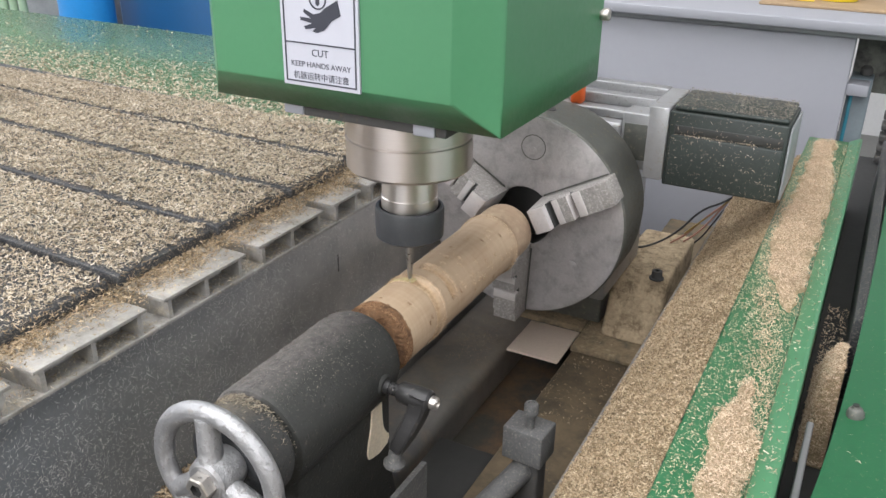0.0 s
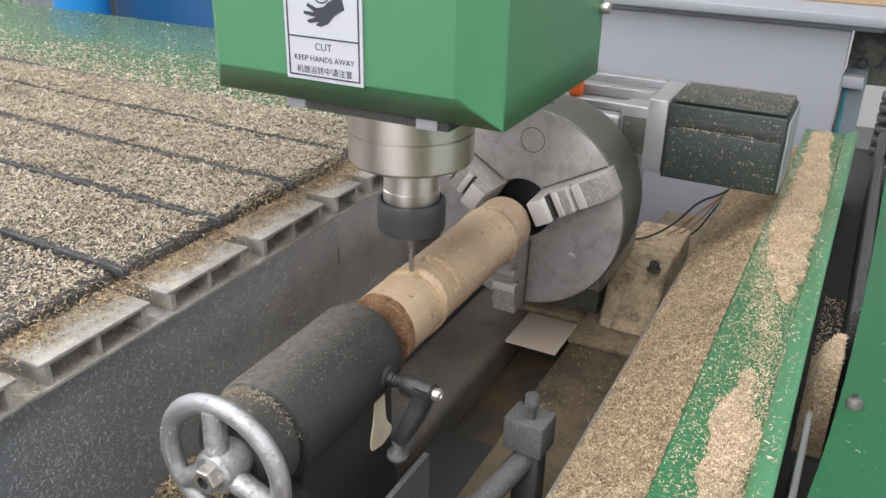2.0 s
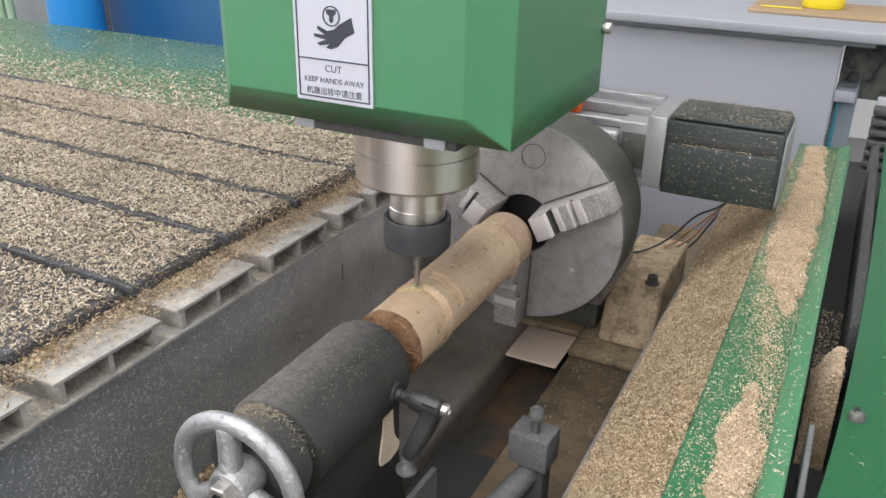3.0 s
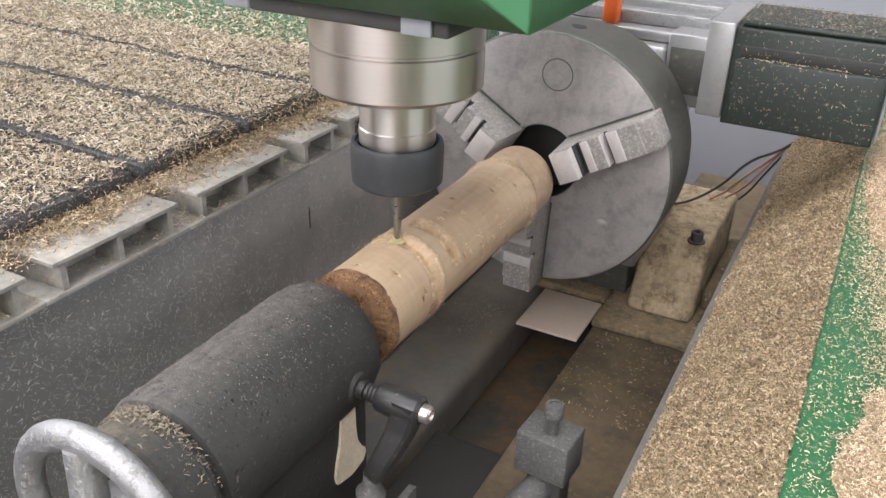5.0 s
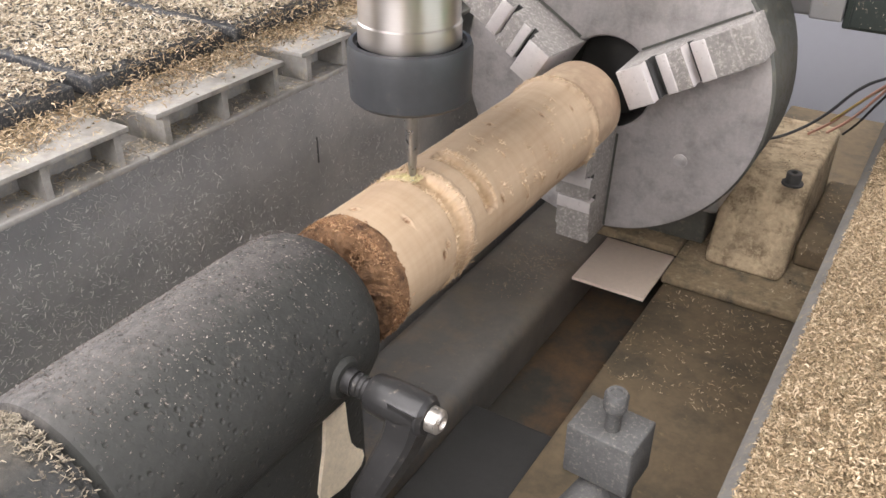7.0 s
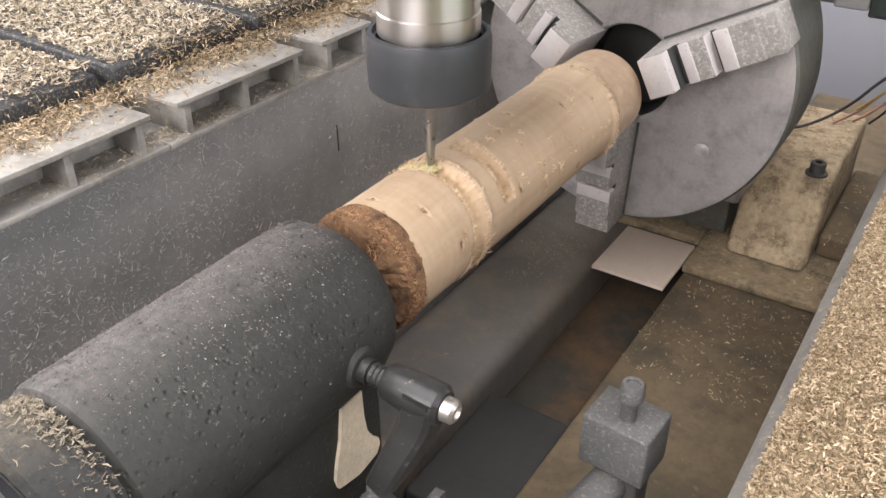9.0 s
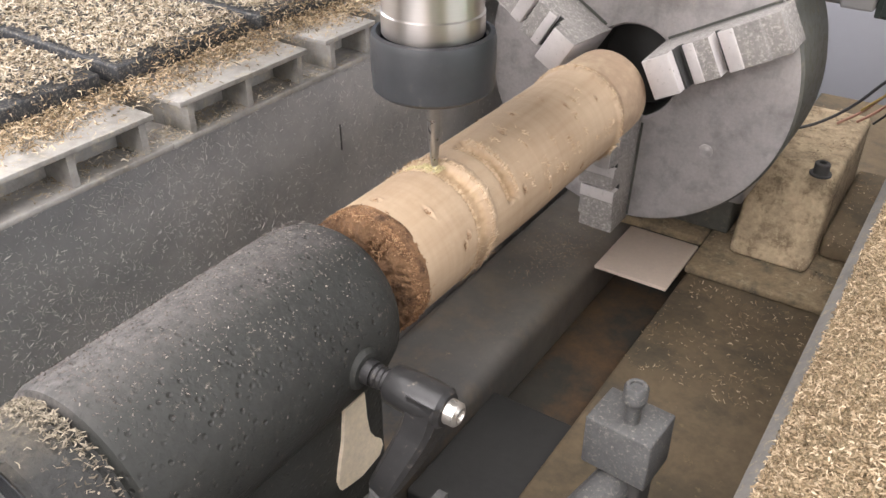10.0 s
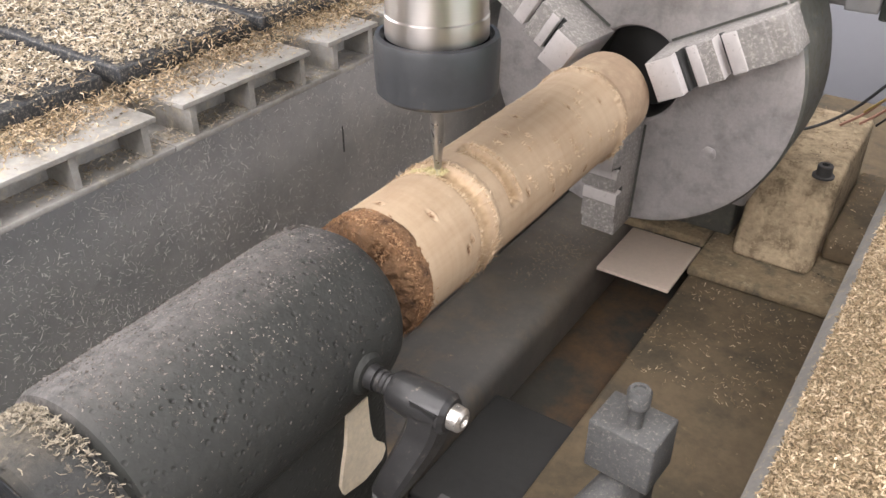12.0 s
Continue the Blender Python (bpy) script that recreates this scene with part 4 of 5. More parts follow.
def headstock():
    hs = thing("headstock", "dusty silver headstock gearbox on a bolted tan base block", "headstock")
    part("housing", box(-0.352, -0.210, 0.772, 0.905, 0.885, 1.078, 0.004), M_SILVER, hs)
    part("top_plate", box(-0.345, -0.190, 0.785, 0.895, 1.0785, 1.087, 0.002), M_SILVER, hs)
    part("guide_rail", box(-0.330, -0.186, 0.800, 0.815, 1.0875, 1.098, 0.001), M_WHEEL, hs)
    part("guide_rail", box(-0.330, -0.186, 0.850, 0.865, 1.0875, 1.098, 0.001), M_WHEEL, hs)
    part("side_plate", box(-0.2095, -0.1705, 0.772, 0.85, 1.035, 1.090, 0.002), M_SILVER, hs)
    part("panel", box(-0.2065, -0.176, 0.7705, 0.7718, 1.045, 1.080, 0.0004), M_CHUCK_RIM, hs)
    part("base_plate", box(-0.2470, -0.1285, 0.792, 1.01, 0.8035, 0.8110, 0.002), M_DUSTY_PLATE, hs, "brown base plate under settled dust")
    part("base_block", ramp_block([(0.828, 0.8112), (0.837, 0.820), (0.851, 0.850), (0.860, 0.872), (0.871, 0.883), (1.0, 0.883), (1.0, 0.8112)], 0.005), M_DUSTY_BLOCK, hs, "tan base block under thick dust")
    # the darker bed brown stands in for the shadow beside the block
    part("side_step", box(-0.1622, -0.1285, 0.862, 1.0, 0.8112, 0.832, 0.004), M_BROWN_BED, hs)
    part("rear_plate", box(-0.352, -0.2475, 0.8325, 1.01, 0.8062, 0.8142, 0.002), M_DUSTY_PLATE, hs)
    part("lower_mount", box(-0.335, -0.2325, 0.850, 0.905, 0.8145, 0.8845, 0.002), M_CHUCK_RIM, hs)
    bolt = part("bolt", lathe([(0.0028, 0.0085), (0.0052, 0.0085), (0.0058, 0.0078), (0.0058, 0.0002), (0.0082, 0.0001), (0.0082, -0.0015)], along((-0.1757, 0.860, 0.8845), (0, 0, 1)), 24), M_DARK, hs)
    part("socket", lathe([(0, 0.004), (0.0028, 0.004), (0.0028, 0.0085)], along((-0.1757, 0.860, 0.8845), (0, 0, 1)), 6), M_BORE, hs)
    return bolt


headstock()


def motor():
    mo = thing("stepper_motor", "black boxy stepper motor dusted with shavings beside the chuck", "motor")
    part("body", box(-0.1525, -0.0560, 0.712, 0.785, 1.0465, 1.1125, 0.0012), M_BLACK_MOTOR, mo)
    part("top_ridge", box(-0.1500, -0.0575, 0.7155, 0.782, 1.1128, 1.1172, 0.002), M_BLACK_MOTOR, mo)
    part("side_rib", box(-0.1490, -0.0575, 0.7085, 0.7118, 1.0480, 1.0930, 0.0015), M_BLACK_MOTOR, mo)
    part("groove", box(-0.1470, -0.0590, 0.7105, 0.7119, 1.0940, 1.1015, 0.0006), M_BORE, mo)
    part("flange", box(-0.1700, -0.1528, 0.7100, 0.787, 1.0500, 1.1150, 0.0012), M_SILVER, mo, "silver mounting flange")
    part("end_cap", box(-0.0556, -0.0535, 0.7145, 0.7825, 1.0490, 1.1100, 0.001), M_GREY_STEEL, mo)
    return mo


motor()
tagged(part("limit_switch", box(-0.268, -0.256, 0.786, 0.799, 1.0873, 1.108, 0.002), M_ORANGE), "small orange plastic limit switch on the headstock", "switch")

# ---- tailstock ----
def streak_shape(points):
    """A thin dried run on the web's face, drawn in (y, z)."""
    bm = bmesh.new()
    a = [bm.verts.new((0.0262, y, z)) for y, z in points]
    b = [bm.verts.new((0.0277, y, z)) for y, z in points]
    bm.faces.new(a)
    bm.faces.new(b)
    for i in range(len(a)):
        bm.faces.new((a[i], a[(i + 1) % len(a)], b[(i + 1) % len(a)], b[i]))
    bmesh.ops.recalc_face_normals(bm, faces=bm.faces)
    return bm


def flat_bar(points, thick, broad):
    """A tapering bar of rounded oblong section, thick along x and broad across it."""
    pts = [Vector(p) for p in points]
    for _ in range(2):
        pts = [pts[0]] + [q for a, b in zip(pts, pts[1:]) for q in (a.lerp(b, 0.25), a.lerp(b, 0.75))] + [pts[-1]]
    bm = bmesh.new()
    rings = []
    for i, p in enumerate(pts):
        f = i / (len(pts) - 1)
        d = (pts[min(i + 1, len(pts) - 1)] - pts[max(i - 1, 0)]).normalized()
        u = (Vector((1, 0, 0)) - d * d.x).normalized()
        v = d.cross(u)
        hu, hv = thick[0] + (thick[1] - thick[0]) * f, broad[0] + (broad[1] - broad[0]) * f
        rings.append([bm.verts.new(p + u * hu * a + v * hv * b) for a, b in
                      ((1, 0.72), (0.72, 1), (-0.72, 1), (-1, 0.72), (-1, -0.72), (-0.72, -1), (0.72, -1), (1, -0.72))])
    for a, b in zip(rings, rings[1:]):
        for k in range(8):
            bm.faces.new((a[k], a[(k + 1) % 8], b[(k + 1) % 8], b[k]))
    bm.faces.new(rings[0])
    bm.faces.new(rings[-1])
    bmesh.ops.recalc_face_normals(bm, faces=bm.faces)
    return smooth(bm, 30)


def tailstock():
    ts = thing("tailstock", "dark cast-iron tailstock dusted with shavings, with a handwheel", "tailstock", at=(AX, 0.36, AZ))
    back = along((0, -0.36, 0), (0, 1, 0))
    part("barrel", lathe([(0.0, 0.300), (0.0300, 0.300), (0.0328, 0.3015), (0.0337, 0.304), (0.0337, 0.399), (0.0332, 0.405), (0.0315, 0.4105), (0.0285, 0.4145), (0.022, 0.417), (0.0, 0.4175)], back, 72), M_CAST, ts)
    part("collar", lathe([(0.0, 0.2805), (0.0285, 0.2805), (0.0302, 0.2825), (0.0302, 0.2965), (0.0285, 0.2985), (0.0285, 0.300)], back, 64), M_COLLAR_CAKE, ts, "black collar caked with shavings")
    part("collar_face", lathe([(0.0, 0.2796), (0.0262, 0.2796), (0.0272, 0.2801), (0.0272, 0.2804)], back, 64), M_COLLAR, ts, "blackened end face of the collar")
    part("quill", lathe([(0.0, 0.4165), (0.011, 0.4165), (0.011, 0.424), (0.004, 0.4285), (0.0, 0.4285)], back, 32), M_CHUCK, ts)
    web = prism([(-0.026, -0.012), (0.0262, -0.012), (0.0262, -0.075), (0.032, -0.105), (0.040, -0.158), (-0.060, -0.158), (-0.045, -0.105), (-0.022, -0.075)], -0.055, 0.046, 0.002)
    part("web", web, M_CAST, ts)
    part("foot", box(-0.085, 0.060, -0.075, 0.038, -0.1905, -0.1585, 0.004), M_LEDGE, ts)
    part("pale_streak", streak_shape([(0.0225, -0.020), (0.0335, -0.020), (0.0340, -0.033), (0.0352, -0.041), (0.0385, -0.0470), (0.0415, -0.0500), (0.0422, -0.0535), (0.0400, -0.0572), (0.0345, -0.0582), (0.0290, -0.0590), (0.0225, -0.0575), (0.0172, -0.0560), (0.0160, -0.0510), (0.0178, -0.043), (0.0205, -0.034)]), M_PALE_DRIP, ts, "pale dried glue streak")
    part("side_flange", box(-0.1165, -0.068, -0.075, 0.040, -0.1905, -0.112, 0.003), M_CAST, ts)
    # handwheel
    wheel = lathe([(0.0385 + 0.0060 * math.cos(q), 0.2690 - 0.36 + 0.0052 * math.sin(q)) for q in [2 * math.pi * i / 14 for i in range(14)]], along((0, 0, 0), (0, 1, 0)), 72, close=True)
    rim = part("handwheel", wheel, M_WHEEL, ts, "polished metal handwheel with three spokes")
    part("hub", lathe([(0.0, 0.2590), (0.0105, 0.2590), (0.0125, 0.2604), (0.0138, 0.2660), (0.0142, 0.2700), (0.0120, 0.2794), (0.0, 0.2794)], back, 32), M_WHEEL, rim)
    part("nut", lathe([(0.0040, 0.2520), (0.0070, 0.2520), (0.0080, 0.2528), (0.0080, 0.2589), (0.0, 0.2589)], back, 6), M_SCREW, rim)
    part("nut_bore", lathe([(0.0, 0.2550), (0.0040, 0.2550), (0.0040, 0.2520)], back, 16), M_BORE, rim)
    for angle in (95, 215, 335):
        a = radians(angle)
        c, s = math.cos(a), math.sin(a)
        pts = [(0.008 * c, -0.094, 0.008 * s), (0.020 * c, -0.0925, 0.020 * s), (0.036 * c, -0.0915, 0.036 * s)]
        part("spoke", tube(pts, (0.0072, 0.0060), 14, 3), M_WHEEL, rim)
    # clamping lever on the side
    pin = along((0, 0.027, -0.0005), (1, 0, -0.03))
    stud = lathe([(0.0, 0.028), (0.0046, 0.028), (0.0046, 0.0385)] + [(0.0040 + (0.0003 if i % 2 else -0.0002), 0.0385 + 0.0010 * i) for i in range(11)] + [(0.0, 0.050)], pin, 24)
    part("threaded_stud", stud, M_BLACK_LEVER, ts)
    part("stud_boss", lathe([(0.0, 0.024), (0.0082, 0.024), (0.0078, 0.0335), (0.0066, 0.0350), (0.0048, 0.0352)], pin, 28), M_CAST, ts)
    lever = part("clamp_lever", lathe([(0.0, 0.0455), (0.0062, 0.0455), (0.0070, 0.0468), (0.0074, 0.0530), (0.0076, 0.0600), (0.0072, 0.0665), (0.0058, 0.0680), (0.0, 0.0680)], pin, 36), M_BLACK_LEVER, ts, "black adjustable clamping lever")
    arm = flat_bar([(0.0610, 0.0270, 0.0005), (0.0600, 0.0240, -0.012), (0.0550, 0.0165, -0.026), (0.0505, 0.0130, -0.0365)], (0.0068, 0.0044), (0.0070, 0.0042))
    part("arm", arm, M_BLACK_LEVER, lever)
    part("cap_screw", lathe([(0.0, 0.0716), (0.0018, 0.0716), (0.0022, 0.0728), (0.0030, 0.0728), (0.0042, 0.0718), (0.0044, 0.0682), (0.0, 0.0682)], pin, 24), M_SCREW, lever)
    part("lever_end", lathe([(0.0, -0.0055), (0.0070, -0.0055), (0.0072, -0.0035), (0.0056, -0.0015), (0.0046, 0.0005), (0.0046, 0.0065), (0.0, 0.0065)], along((0.0500, 0.0125, -0.0425), (0.1, 0.05, 1)), 28), M_GREY_BLOCK, lever)
    return ts


tailstock()


# ---- fittings in the trough ----
def stop_block():
    sb = thing("stop_block", "grey dusty stop block with a round thumb screw", "stop block", at=(-0.1835, 0.505, 0.803))
    bm = box(-0.0165, 0.0165, -0.0130, 0.0130, 0.079, 0.1075, 0.001)
    bmesh.ops.transform(bm, matrix=pose(0, 0, 0, 0, 0, -4), verts=bm.verts)
    part("block", bm, M_GREY_BLOCK, sb)
    part("thumb_screw", lathe([(0.0, 0.1275), (0.0032, 0.1275), (0.0032, 0.1288), (0.0046, 0.1290), (0.0056, 0.1275), (0.0056, 0.1205), (0.0045, 0.1190), (0.0036, 0.1165), (0.0036, 0.1078), (0.0, 0.1078)], along((0.0015, -0.003, 0), (0, 0, 1)), 28), M_GREY_BLOCK, sb, "pale dusty round thumb screw")
    part("bar", tube([(0.002, 0.010, 0.070), (-0.012, -0.045, 0.060), (-0.030, -0.120, 0.052)], 0.0095, 20, 2), M_GREY_BLOCK, sb)
    part("post", box(-0.010, 0.012, -0.008, 0.012, 0.0, 0.0788, 0.002), M_DARK, sb)
    return sb


stop_block()


def angle_plate():
    ap = thing("angle_plate", "dark steel angle plate bolted across the trough", "bracket", at=(-0.225, 0.37, 0.806))
    bm = bmesh.new()
    pts = [(-0.005, -0.09, 0.114), (0.001, 0.037, 0.1225), (0.001, 0.037, 0.04), (-0.005, -0.09, 0.04)]
    a = [bm.verts.new(p) for p in pts]
    b = [bm.verts.new((x + 0.004, y, z)) for x, y, z in pts]
    bm.faces.new(a)
    bm.faces.new(list(reversed(b)))
    for i in range(4):
        bm.faces.new((a[i], b[i], b[(i + 1) % 4], a[(i + 1) % 4]))
    bmesh.ops.recalc_face_normals(bm, faces=bm.faces)
    part("upright", bm, M_GREY_BLOCK, ap)
    part("shelf", box(0.0055, 0.085, -0.09, 0.045, 0.060, 0.066, 0.002), M_GREY_BLOCK, ap)
    part("support", box(0.02, 0.05, -0.05, 0.0, 0.0, 0.0595, 0.002), M_DARK, ap)
    for x, y in ((0.016, 0.025), (0.045, 0.027)):
        part("bolt", lathe([(0.0, 0.010), (0.0040, 0.010), (0.0046, 0.009), (0.0046, 0.0003), (0.0, 0.0003)], along((x, y, 0.066), (0, 0, 1)), 20), M_GREY_BLOCK, ap)
    return ap


angle_plate()
pad = box(-0.3085, -0.2485, 0.7555, 0.8295, 0.8055, 0.8085, 0.0006)
tagged(part("ply_pad", pad, M_PAD), "pale square plywood pad lying on the bed", "pad")


def wire(name, pts, r, material, label):
    return tagged(part(name, tube(pts, r, 8, 4), material), label, "cable", group="loose motor wires")


wire("cable", [(-0.225, 0.925, 0.885), (-0.205, 0.935, 0.886), (-0.176, 0.948, 0.906), (-0.153, 0.950, 0.940), (-0.130, 0.950, 0.952), (-0.110, 0.950, 0.972)], 0.0013, M_WIRE_BLACK, "thin black cable rising from the base block")
wire("cable", [(-0.170, 0.958, 0.902), (-0.150, 0.957, 0.925), (-0.136, 0.955, 0.940), (-0.122, 0.950, 0.960), (-0.100, 0.948, 0.984), (-0.080, 0.930, 1.006), (-0.068, 0.86, 1.030), (-0.064, 0.775, 1.050)], 0.0011, M_WIRE_YELLOW, "dusty yellow cable running to the motor")
wire("cable", [(-0.186, 0.965, 0.884), (-0.168, 0.962, 0.900), (-0.158, 0.960, 0.915), (-0.142, 0.955, 0.935), (-0.122, 0.952, 0.957)], 0.0012, M_WIRE_RED, "reddish cable end beside the ledge")
wire("cable", [(-0.172, 0.972, 0.886), (-0.158, 0.968, 0.900), (-0.146, 0.962, 0.918), (-0.128, 0.955, 0.950)], 0.0012, M_WIRE_RED, "reddish cable end beside the ledge")
wire("cable", [(-0.160, 0.980, 0.884), (-0.150, 0.975, 0.898), (-0.140, 0.966, 0.920), (-0.118, 0.950, 0.962), (-0.098, 0.945, 0.990), (-0.078, 0.92, 1.012), (-0.070, 0.85, 1.034), (-0.067, 0.775, 1.050)], 0.0011, M_WIRE_BLACK, "thin black cable running to the motor")


# ---- background ----
def bench():
    be = thing("white_bench", "white panelled workbench with an overhanging top behind the machine", "workbench")
    part("front_panel", box(-0.64, -0.0400, 1.300, 1.325, 0.25, 1.094, 0.002), M_WHITE, be)
    part("top", box(-0.67, 0.16, 1.275, 1.95, 1.102, 1.117, 0.002), M_WHITE, be)
    part("under_trim", box(-0.66, 0.0, 1.290, 1.94, 1.0943, 1.1017, 0.001), M_GREY_STEEL, be)
    part("side_bracket", box(-0.0397, -0.0115, 1.302, 1.343, 1.0135, 1.0295, 0.001), M_WHITE, be)
    part("side_box", box(-0.0395, 0.06, 1.40, 1.46, 1.0000, 1.094, 0.002), M_OLIVE, be)
    for x in (-0.60, 0.115):
        part("leg", box(x - 0.03, x + 0.03, 1.35, 1.41, 0.0, 1.0940, 0.003), M_GREY_STEEL, be)
    return be


bench()
tape = thing("tape_roll", "yellow tape roll lying on the white bench", "tape")
part("roll", lathe([(0.012, 0.0), (0.030, 0.0), (0.031, 0.002), (0.031, 0.020), (0.030, 0.022), (0.012, 0.022)], along((-0.085, 1.46, 1.1222), (0, 0, 1)), 40, close=True), M_YELLOW, tape)
part("loose_end", box(-0.172, -0.112, 1.412, 1.422, 1.1222, 1.1236, 0.0004), M_YELLOW, tape)
tagged(part("card_sheet", box(-0.185, 0.06, 1.375, 1.53, 1.1172, 1.1216, 0.001), M_CARD), "torn brown card sheet on the white bench", "card")
stand = thing("machine_stand", "grey steel machine stand with a teal strip behind the rail", "machine stand")
part("column", box(-0.0395, -0.0085, 1.3455, 1.395, 0.0, 1.030, 0.003), M_COLUMN, stand)
part("teal_strip", box(-0.0355, -0.0305, 1.3430, 1.3453, 0.80, 1.0130, 0.001), M_TEAL, stand)
part("shelf", box(-0.060, 0.12, 1.15, 1.1945, 0.885, 0.897, 0.002), M_GREY_STEEL, stand)
for i in range(9):
    part("chain_link", box(0.014, 0.050, 1.215, 1.240, 0.905 + 0.0145 * i, 0.914 + 0.0145 * i, 0.002), M_DARK, stand)
part("chain_back", box(0.016, 0.048, 1.2405, 1.250, 0.0, 1.04, 0.002), M_GREY_STEEL, stand)
knob = lathe([(0.0, 0.0), (0.006, 0.0), (0.0085, 0.003), (0.0085, 0.010), (0.005, 0.014), (0.0, 0.014)], along((-0.020, 1.372, 1.0303), (0, 0, 1)), 24)
tagged(part("knob", knob, M_DARK), "small black knob beside the white bench", "knob")
tagged(part("hex_key", tube([(-0.003, 1.375, 1.032), (0.004, 1.375, 1.034), (0.010, 1.375, 1.052), (0.0145, 1.375, 1.060)], 0.0022, 8, 2), M_DARK), "dark bent rod beside the white bench", "rod")
tagged(part("blue_cabinet", box(-1.62, -0.70, 1.45, 2.1, 0.0, 1.35, 0.01), M_BLUE), "dark blue painted cabinet beyond the machine bed", "cabinet")
drum = thing("blue_drum", "light blue plastic drum beyond the machine bed", "drum")
part("shell", lathe([(0.0, 0.0), (0.055, 0.0), (0.06, 0.01), (0.06, 1.18), (0.0, 1.19)], along((-1.62, 1.36, 0.0), (0, 0, 1)), 48), M_BLUE_LIGHT, drum)
part("cap", lathe([(0.0, 0.03), (0.035, 0.03), (0.04, 0.025), (0.04, 0.0)], along((-1.62, 1.36, 1.1905), (0, 0, 1)), 36), M_BLUE_LIGHT, drum)
tagged(part("dark_cabinet", box(-2.6, -1.78, 1.5, 2.1, 0.0, 1.4, 0.01), M_GREY_STEEL), "dark grey steel cabinet beyond the machine bed", "cabinet")
for i in range(4):
    x = -1.90 - 0.035 * i
    tagged(part("hose", tube([(x, 1.42, 0.6), (x + 0.01, 1.40, 0.95), (x - 0.02, 1.41, 1.25), (x - 0.01, 1.47, 1.5)], 0.010, 10, 3), M_HOSE), "pale green hose hanging beyond the bed", "hose", group="hanging hoses")


# ---- loose shavings ----
def board_cover(y):
    return np.clip(0.30 + (y - 0.20) * 2.0, 0.22, 1.0)


def on_board(x, y):
    """Keeps shavings off the slots between the boards."""
    yy = y + 0.035 * (x + 0.417)
    ok = np.zeros(len(x))
    for a, b in BOARDS:
        ok = np.maximum(ok, ((yy > a + 0.0016) & (yy < b - 0.0016)).astype(float))
    return ok


pts = spread(330000, -1.10, -0.4185, 0.10, 0.70, lambda x, y: BOARD + 0.0006 + 0.0022 * patchy(x, y, 210, 91) * patchy(x, y, 60, 92), 21, lambda x, y: on_board(x, y) * board_cover(y) * (0.68 + 0.32 * patchy(x, y, 22, 5)) * np.clip((-0.405 - x) / 0.03 + 0.5, 0, 1), 0.0032)
chips("wood_chips", pts, (0.0022, 0.0048), (0.0005, 0.0011), M_CHIP, "pale curled wood shavings strewn over the black boards", 22)
pts = spread(64000, -1.7, -0.43, 0.69, 1.03, 1.0466, 23, lambda x, y: np.clip(1.12 - (y - 0.68) / 0.26, 0.24, 1) ** 2.6, 0.002)
chips("wood_chips", pts, (0.003, 0.0065), (0.0009, 0.0018), M_CHIP, "pale wood shavings thinning out over the green panel", 24)
pts = spread(46000, -0.420, -0.3825, 0.0, 0.70, TOP + 0.0006, 25, lambda x, y: np.clip((-0.3835 - x) / 0.024, 0.12, 1) ** 1.2 * (0.25 + 0.75 * patchy(x, y, 60, 8)), 0.003)
chips("wood_chips", pts, (0.0012, 0.0042), (0.0003, 0.0008), M_CHIP_Y, "yellowish shavings gathered along the aluminium edge", 26)
pts = spread(9000, -0.3985, -0.3822, 0.0, 0.70, TOP - 0.0162, 27, lambda x, y: patchy(x, y, 60, 9), 0.001)
chips("wood_chips", pts, (0.0008, 0.003), (0.0003, 0.0008), M_CHIP, "fine shavings lodged in the extrusion ends", 28)


# shavings slid against the board ends and fallen into the slots
pts = spread(8000, -0.4185, -0.402, 0.0, 0.70, lambda x, y: TOP + 0.0008 + np.clip((-0.404 - x) / 0.0125, 0, 1) ** 1.6 * 0.0088, 93, lambda x, y: on_board(-0.42 + 0 * x, y) * (0.15 + 0.85 * patchy(x, y, 55, 94)), 0.0018)
chips("wood_chips", pts, (0.0016, 0.0046), (0.0003, 0.0008), M_CHIP_Y, "golden shavings slid against the board ends", 95)
pts = spread(60000, -1.10, -0.4185, 0.10, 0.70, TOP + 0.0012, 96, lambda x, y: (1 - on_board(x, y)) * np.clip((y - 0.50) * 2.5, 0.02, 0.5) * patchy(x, y, 40, 97), 0.004)
chips("wood_chips", pts, (0.002, 0.0044), (0.0004, 0.0009), M_CHIP_Y, "shavings fallen into the slots between the boards", 98)


pts = spread(1500, -0.378, -0.318, 0.70, 0.83, 0.8056, 101, lambda x, y: np.clip(1.2 - np.hypot((x + 0.345) / 0.03, (y - 0.765) / 0.06), 0, 1), 0.0012)
chips("wood_chips", pts, (0.0008, 0.0026), (0.0003, 0.0007), M_CHIP_P, "patch of fresh dust on the ledge under the chuck", 102)


def ledge_height(x, y):
    return 0.958 + (np.clip(x, -0.124, -0.0585) + 0.124) / 0.0655 * 0.0625


sheet("chip_bed", -0.1178, -0.0588, -0.2, 0.942, 24, 260, lambda x, y: ledge_height(x, y) + 0.0008 + 0.0030 * patchy(x, y, 230, 31), M_DUSTBED, ledge, "packed bed of wood dust and chips")
pts = spread(170000, -0.1182, -0.0585, 0.12, 0.943, lambda x, y: ledge_height(x, y) + 0.0012 + 0.0030 * patchy(x, y, 230, 31), 32, lambda x, y: 0.55 + 0.45 * patchy(x, y, 90, 33), 0.0028)
chips("wood_chips", pts, (0.0011, 0.0027), (0.0003, 0.0008), M_CHIP_Y, "thick layer of fine tan wood chips on the side ledge", 34)


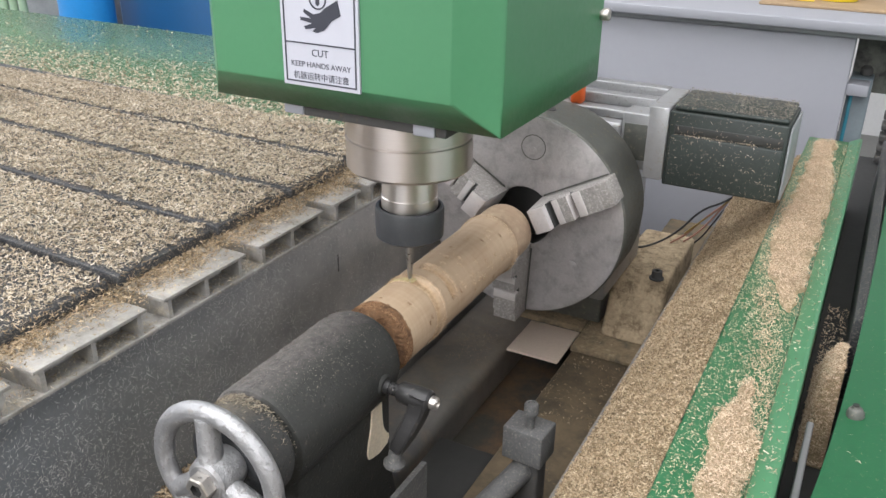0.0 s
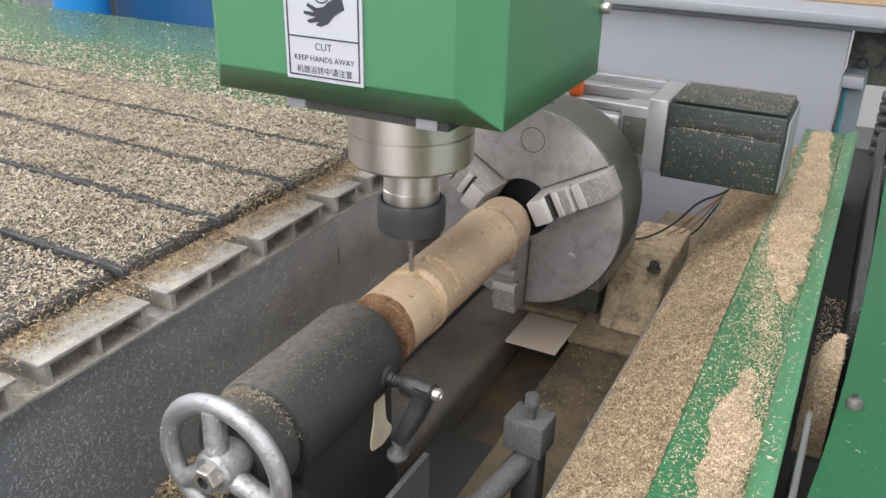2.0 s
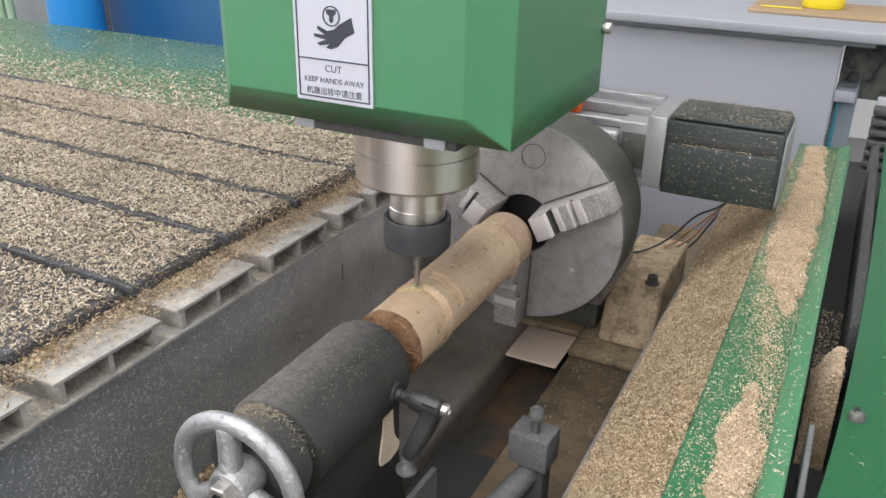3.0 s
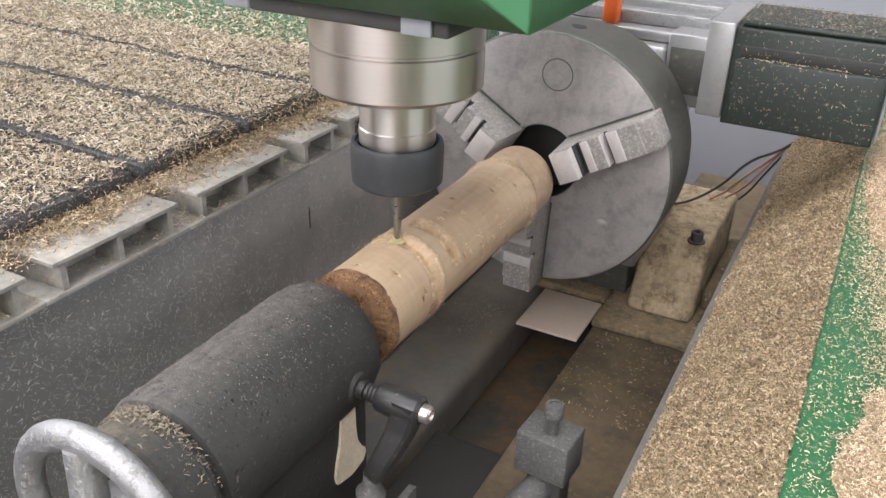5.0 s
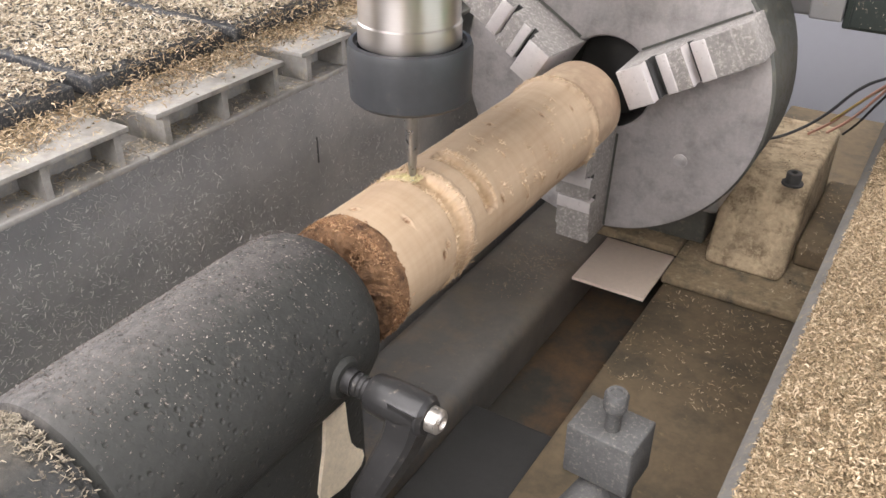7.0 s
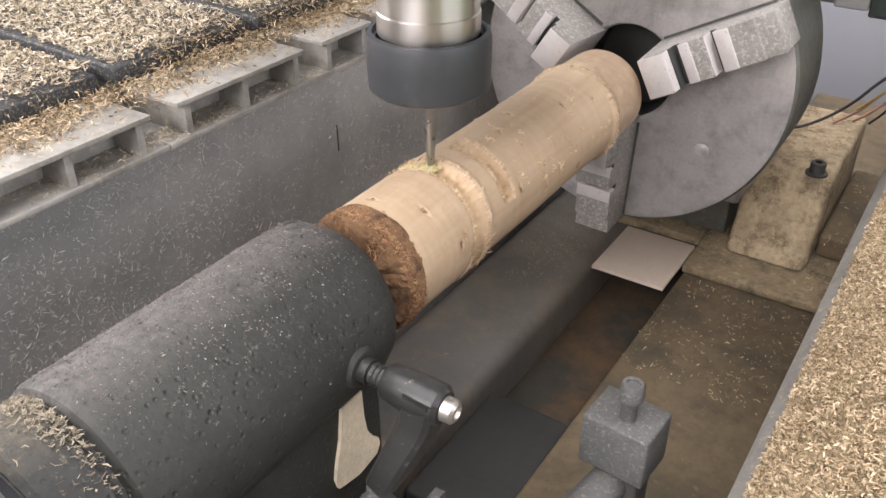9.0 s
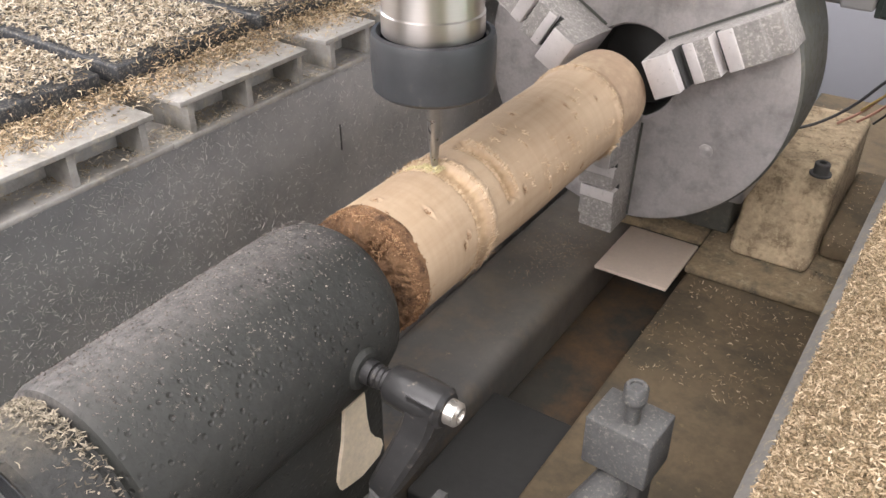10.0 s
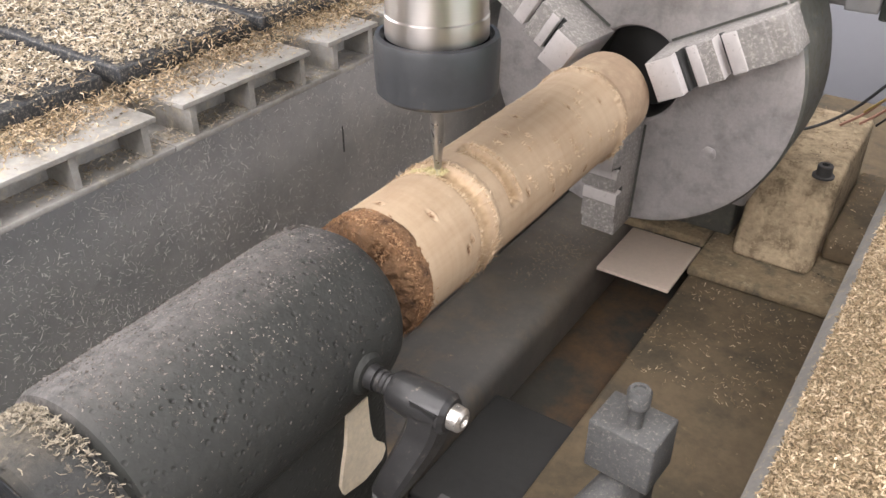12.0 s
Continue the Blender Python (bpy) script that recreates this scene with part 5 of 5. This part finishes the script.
def drift(x, y):
    """Heaps of fresh shavings on the green rail: one near, one far, a thin trail between."""
    wob = 0.006 * (patchy(x, y, 190, 71) - 0.5)
    near_l = np.interp(y, (0.30, 0.36, 0.42, 0.455), (-0.038, -0.040, -0.043, -0.034))
    near_r = np.interp(y, (0.30, 0.36, 0.395, 0.455), (-0.017, -0.0155, -0.0150, -0.028))
    far_l = np.interp(y, (0.565, 0.616, 0.684, 0.97), (-0.026, -0.0446, -0.0525, -0.050))
    far_r = np.interp(y, (0.565, 0.6125, 0.825, 0.957), (-0.019, -0.0155, -0.0165, -0.026))
    near = np.clip((np.minimum(x - near_l, near_r - x) + wob) / 0.005, 0, 1) * (y < 0.46)
    far = np.clip((np.minimum(x - far_l, far_r - x) + wob) / 0.005, 0, 1) * (y > 0.562)
    return np.maximum(near, far)


def trail(x, y):
    return 0.42 * np.exp(-(((x + 0.030 + 0.10 * (y - 0.5)) / 0.009) ** 2)) * (y > 0.3)


sheet("chip_drift", -0.0575, -0.0155, 0.10, 1.0, 36, 300, lambda x, y: 1.0225 + 0.0055 * drift(x, y) * (0.6 + 0.4 * patchy(x, y, 160, 72)), M_DUSTBED, rail, "drifted heap of fresh wood dust")
pts = spread(105000, -0.057, -0.0155, 0.15, 1.0, lambda x, y: 1.0246 + 0.0042 * drift(x, y) * (0.6 + 0.4 * patchy(x, y, 160, 72)), 35, lambda x, y: np.clip(drift(x, y) * 1.2 + trail(x, y) + 0.13, 0, 1) * (0.55 + 0.45 * patchy(x, y, 120, 36)), 0.002)
chips("wood_chips", pts, (0.0008, 0.0021), (0.0003, 0.0006), M_CHIP_P, "fresh pinkish shavings drifted along the green rail", 37)
pts = spread(700, -0.015, -0.005, 0.2, 1.0, lambda x, y: 1.0255 + (x + 0.0163) * 0.5, 38, None, 0.0005)
chips("wood_chips", pts, (0.001, 0.003), (0.0004, 0.0009), M_CHIP, "stray flecks of wood on the green rail lip", 39)
def heap(x, y):
    """Height of the heap in the recess, leaning on the far cover."""
    lean = np.clip((x - 0.0005) / 0.007, 0, 1)
    ends = np.clip((y - 0.508) / 0.02, 0, 1) * np.clip((0.635 - y) / 0.07, 0, 1)
    return 0.9465 + (0.030 + 0.030 * np.clip((x + 0.002) / 0.016, 0, 1)) * lean * ends ** 0.6


sheet("chip_heap", 0.0005, 0.0185, 0.506, 0.636, 24, 60, lambda x, y: heap(x, y) - 0.001, M_DUSTBED, None)
pts = spread(14000, 0.001, 0.018, 0.506, 0.75, heap, 40, lambda x, y: np.where(y < 0.635, 1.0, 0.06), 0.003)
chips("wood_chips", pts, (0.0016, 0.0038), (0.0004, 0.0009), M_CHIP_P, "fresh shavings heaped in the dark recess", 41)
tagged(bpy.data.objects["chip_heap"], "packed heap of wood dust in the recess", "wood dust", kind="stuff")
pts = spread(1000, 0.025, 0.14, 0.25, 1.0, lambda x, y: 1.0228 + (x - 0.02) * 0.135, 42, lambda x, y: 0.15 + 0.85 * np.clip((y - 0.5) / 0.3, 0, 1) * patchy(x, y, 60, 43), 0.0005)
chips("wood_chips", pts, (0.0008, 0.0026), (0.0003, 0.0007), M_CHIP, "stray shavings on the green side cover", 44)
pts = spread(100000, -0.1, 0.9, 0.76, 1.018, 0.0, 45, lambda x, y: (0.22 + 0.78 * patchy(x, y, 45, 46) ** 1.5) * np.clip(1.1 - (x - 0.2) * 1.0, 0.25, 1) * np.clip((y - 0.76) / 0.22 + 0.25, 0, 1))
pts = np.stack([np.full(len(pts), -0.3916), pts[:, 0], pts[:, 1]], 1)
chips("wood_chips", pts, (0.0005, 0.0034), (0.0002, 0.0005), chip_material("grey_flecks", [(0.0, (0.36, 0.365, 0.365)), (0.5, (0.62, 0.615, 0.59)), (1.0, (0.86, 0.84, 0.80))]), "tiny flecks of wood stuck to the trough side", 47, normals=(1, 0, 0), lift=0.12, curl=0.4)
rng = np.random.default_rng(48)
a, yy = rng.normal(1.8, 0.62, 800), 0.2995 - np.abs(rng.normal(0, 0.0042, 800))
chips("wood_chips", np.stack([AX + np.cos(a) * 0.0312, yy, AZ + np.sin(a) * 0.0312], 1), (0.0010, 0.0030), (0.0003, 0.0007), chip_material("collar_flecks", [(0.0, (0.12, 0.10, 0.075)), (1.0, (0.46, 0.40, 0.30))]), "shavings caked on the tailstock collar", 49)
a, yy = rng.normal(2.05, 0.60, 5500), rng.uniform(0.303, 0.4085, 5500)
chips("wood_chips", np.stack([AX + np.cos(a) * 0.0340, yy, AZ + np.sin(a) * 0.0338], 1), (0.0003, 0.0011), (0.0002, 0.0005), chip_material("barrel_flecks", [(0.0, (0.09, 0.078, 0.07)), (0.85, (0.21, 0.18, 0.16)), (1.0, (0.42, 0.37, 0.32))]), "tiny flecks of wood dust on the tailstock barrel", 50, normals=np.stack([np.cos(a), 0 * a, np.sin(a)], 1), lift=0.15)
pts = spread(3600, -0.152, -0.057, 0.714, 0.783, 1.1175, 51, lambda x, y: 0.3 + 0.7 * patchy(x, y, 120, 52), 0.001)
chips("wood_chips", pts, (0.0008, 0.0026), (0.0003, 0.0008), chip_material("motor_dust", [(0.0, (0.14, 0.125, 0.10)), (1.0, (0.42, 0.38, 0.31))]), "fine shavings lying on the motor", 53)
pts = spread(420, -0.147, -0.060, 0.7085, 0.7105, 1.0936, 81, lambda x, y: patchy(x, y, 150, 82), 0.0008)
chips("wood_chips", pts, (0.0008, 0.0026), (0.0003, 0.0008), M_CHIP, "line of shavings on the motor rib", 83)
pts = spread(260, -0.15, -0.057, 1.048, 1.112, 0.0, 54)
chips("wood_chips", np.stack([pts[:, 0], np.full(len(pts), 0.7078), pts[:, 1]], 1), (0.0006, 0.0024), (0.0002, 0.0006), M_CHIP, "flecks of wood stuck to the motor side", 55, normals=(0, -1, 0), lift=0.1)
pts = spread(2600, -0.245, -0.13, 0.66, 1.0, lambda x, y: np.where((y > 0.866) & (x > -0.222) & (x < -0.166), 0.8835, np.where((y > 0.81) & ((x > -0.161) | (x < -0.228) | (y < 0.817)), np.where((x > -0.160) & (y > 0.842), 0.8345, 0.8113), np.where(y < 0.79, 0.8036, 0.8))), 56, lambda x, y: 0.2 + 0.8 * patchy(x, y, 80, 57), 0.0008)
chips("wood_chips", pts, (0.001, 0.004), (0.0004, 0.001), M_CHIP_Y, "shavings on the headstock base", 58)
pts = spread(150, -0.245, -0.13, 0.40, 0.79, 0.8036, 59, lambda x, y: patchy(x, y, 60, 60), 0.0006)
chips("wood_chips", pts, (0.0008, 0.0024), (0.0002, 0.0006), chip_material("bed_flecks", [(0.0, (0.12, 0.09, 0.055)), (1.0, (0.32, 0.26, 0.17))]), "few shavings on the brown bed", 61)
pts = spread(5200, -0.390, -0.345, 0.288, 0.398, lambda x, y: 0.8865 + 0.016 * np.clip(1 - np.hypot((x + 0.375) / 0.025, (y - 0.345) / 0.05), 0, 1), 62, lambda x, y: np.clip(1.3 - np.hypot((x + 0.375) / 0.028, (y - 0.345) / 0.055), 0, 1), 0.005)
chips("wood_chips", pts, (0.003, 0.007), (0.0006, 0.0013), M_CHIP_Y, "shavings heaped between tailstock and trough side", 64)
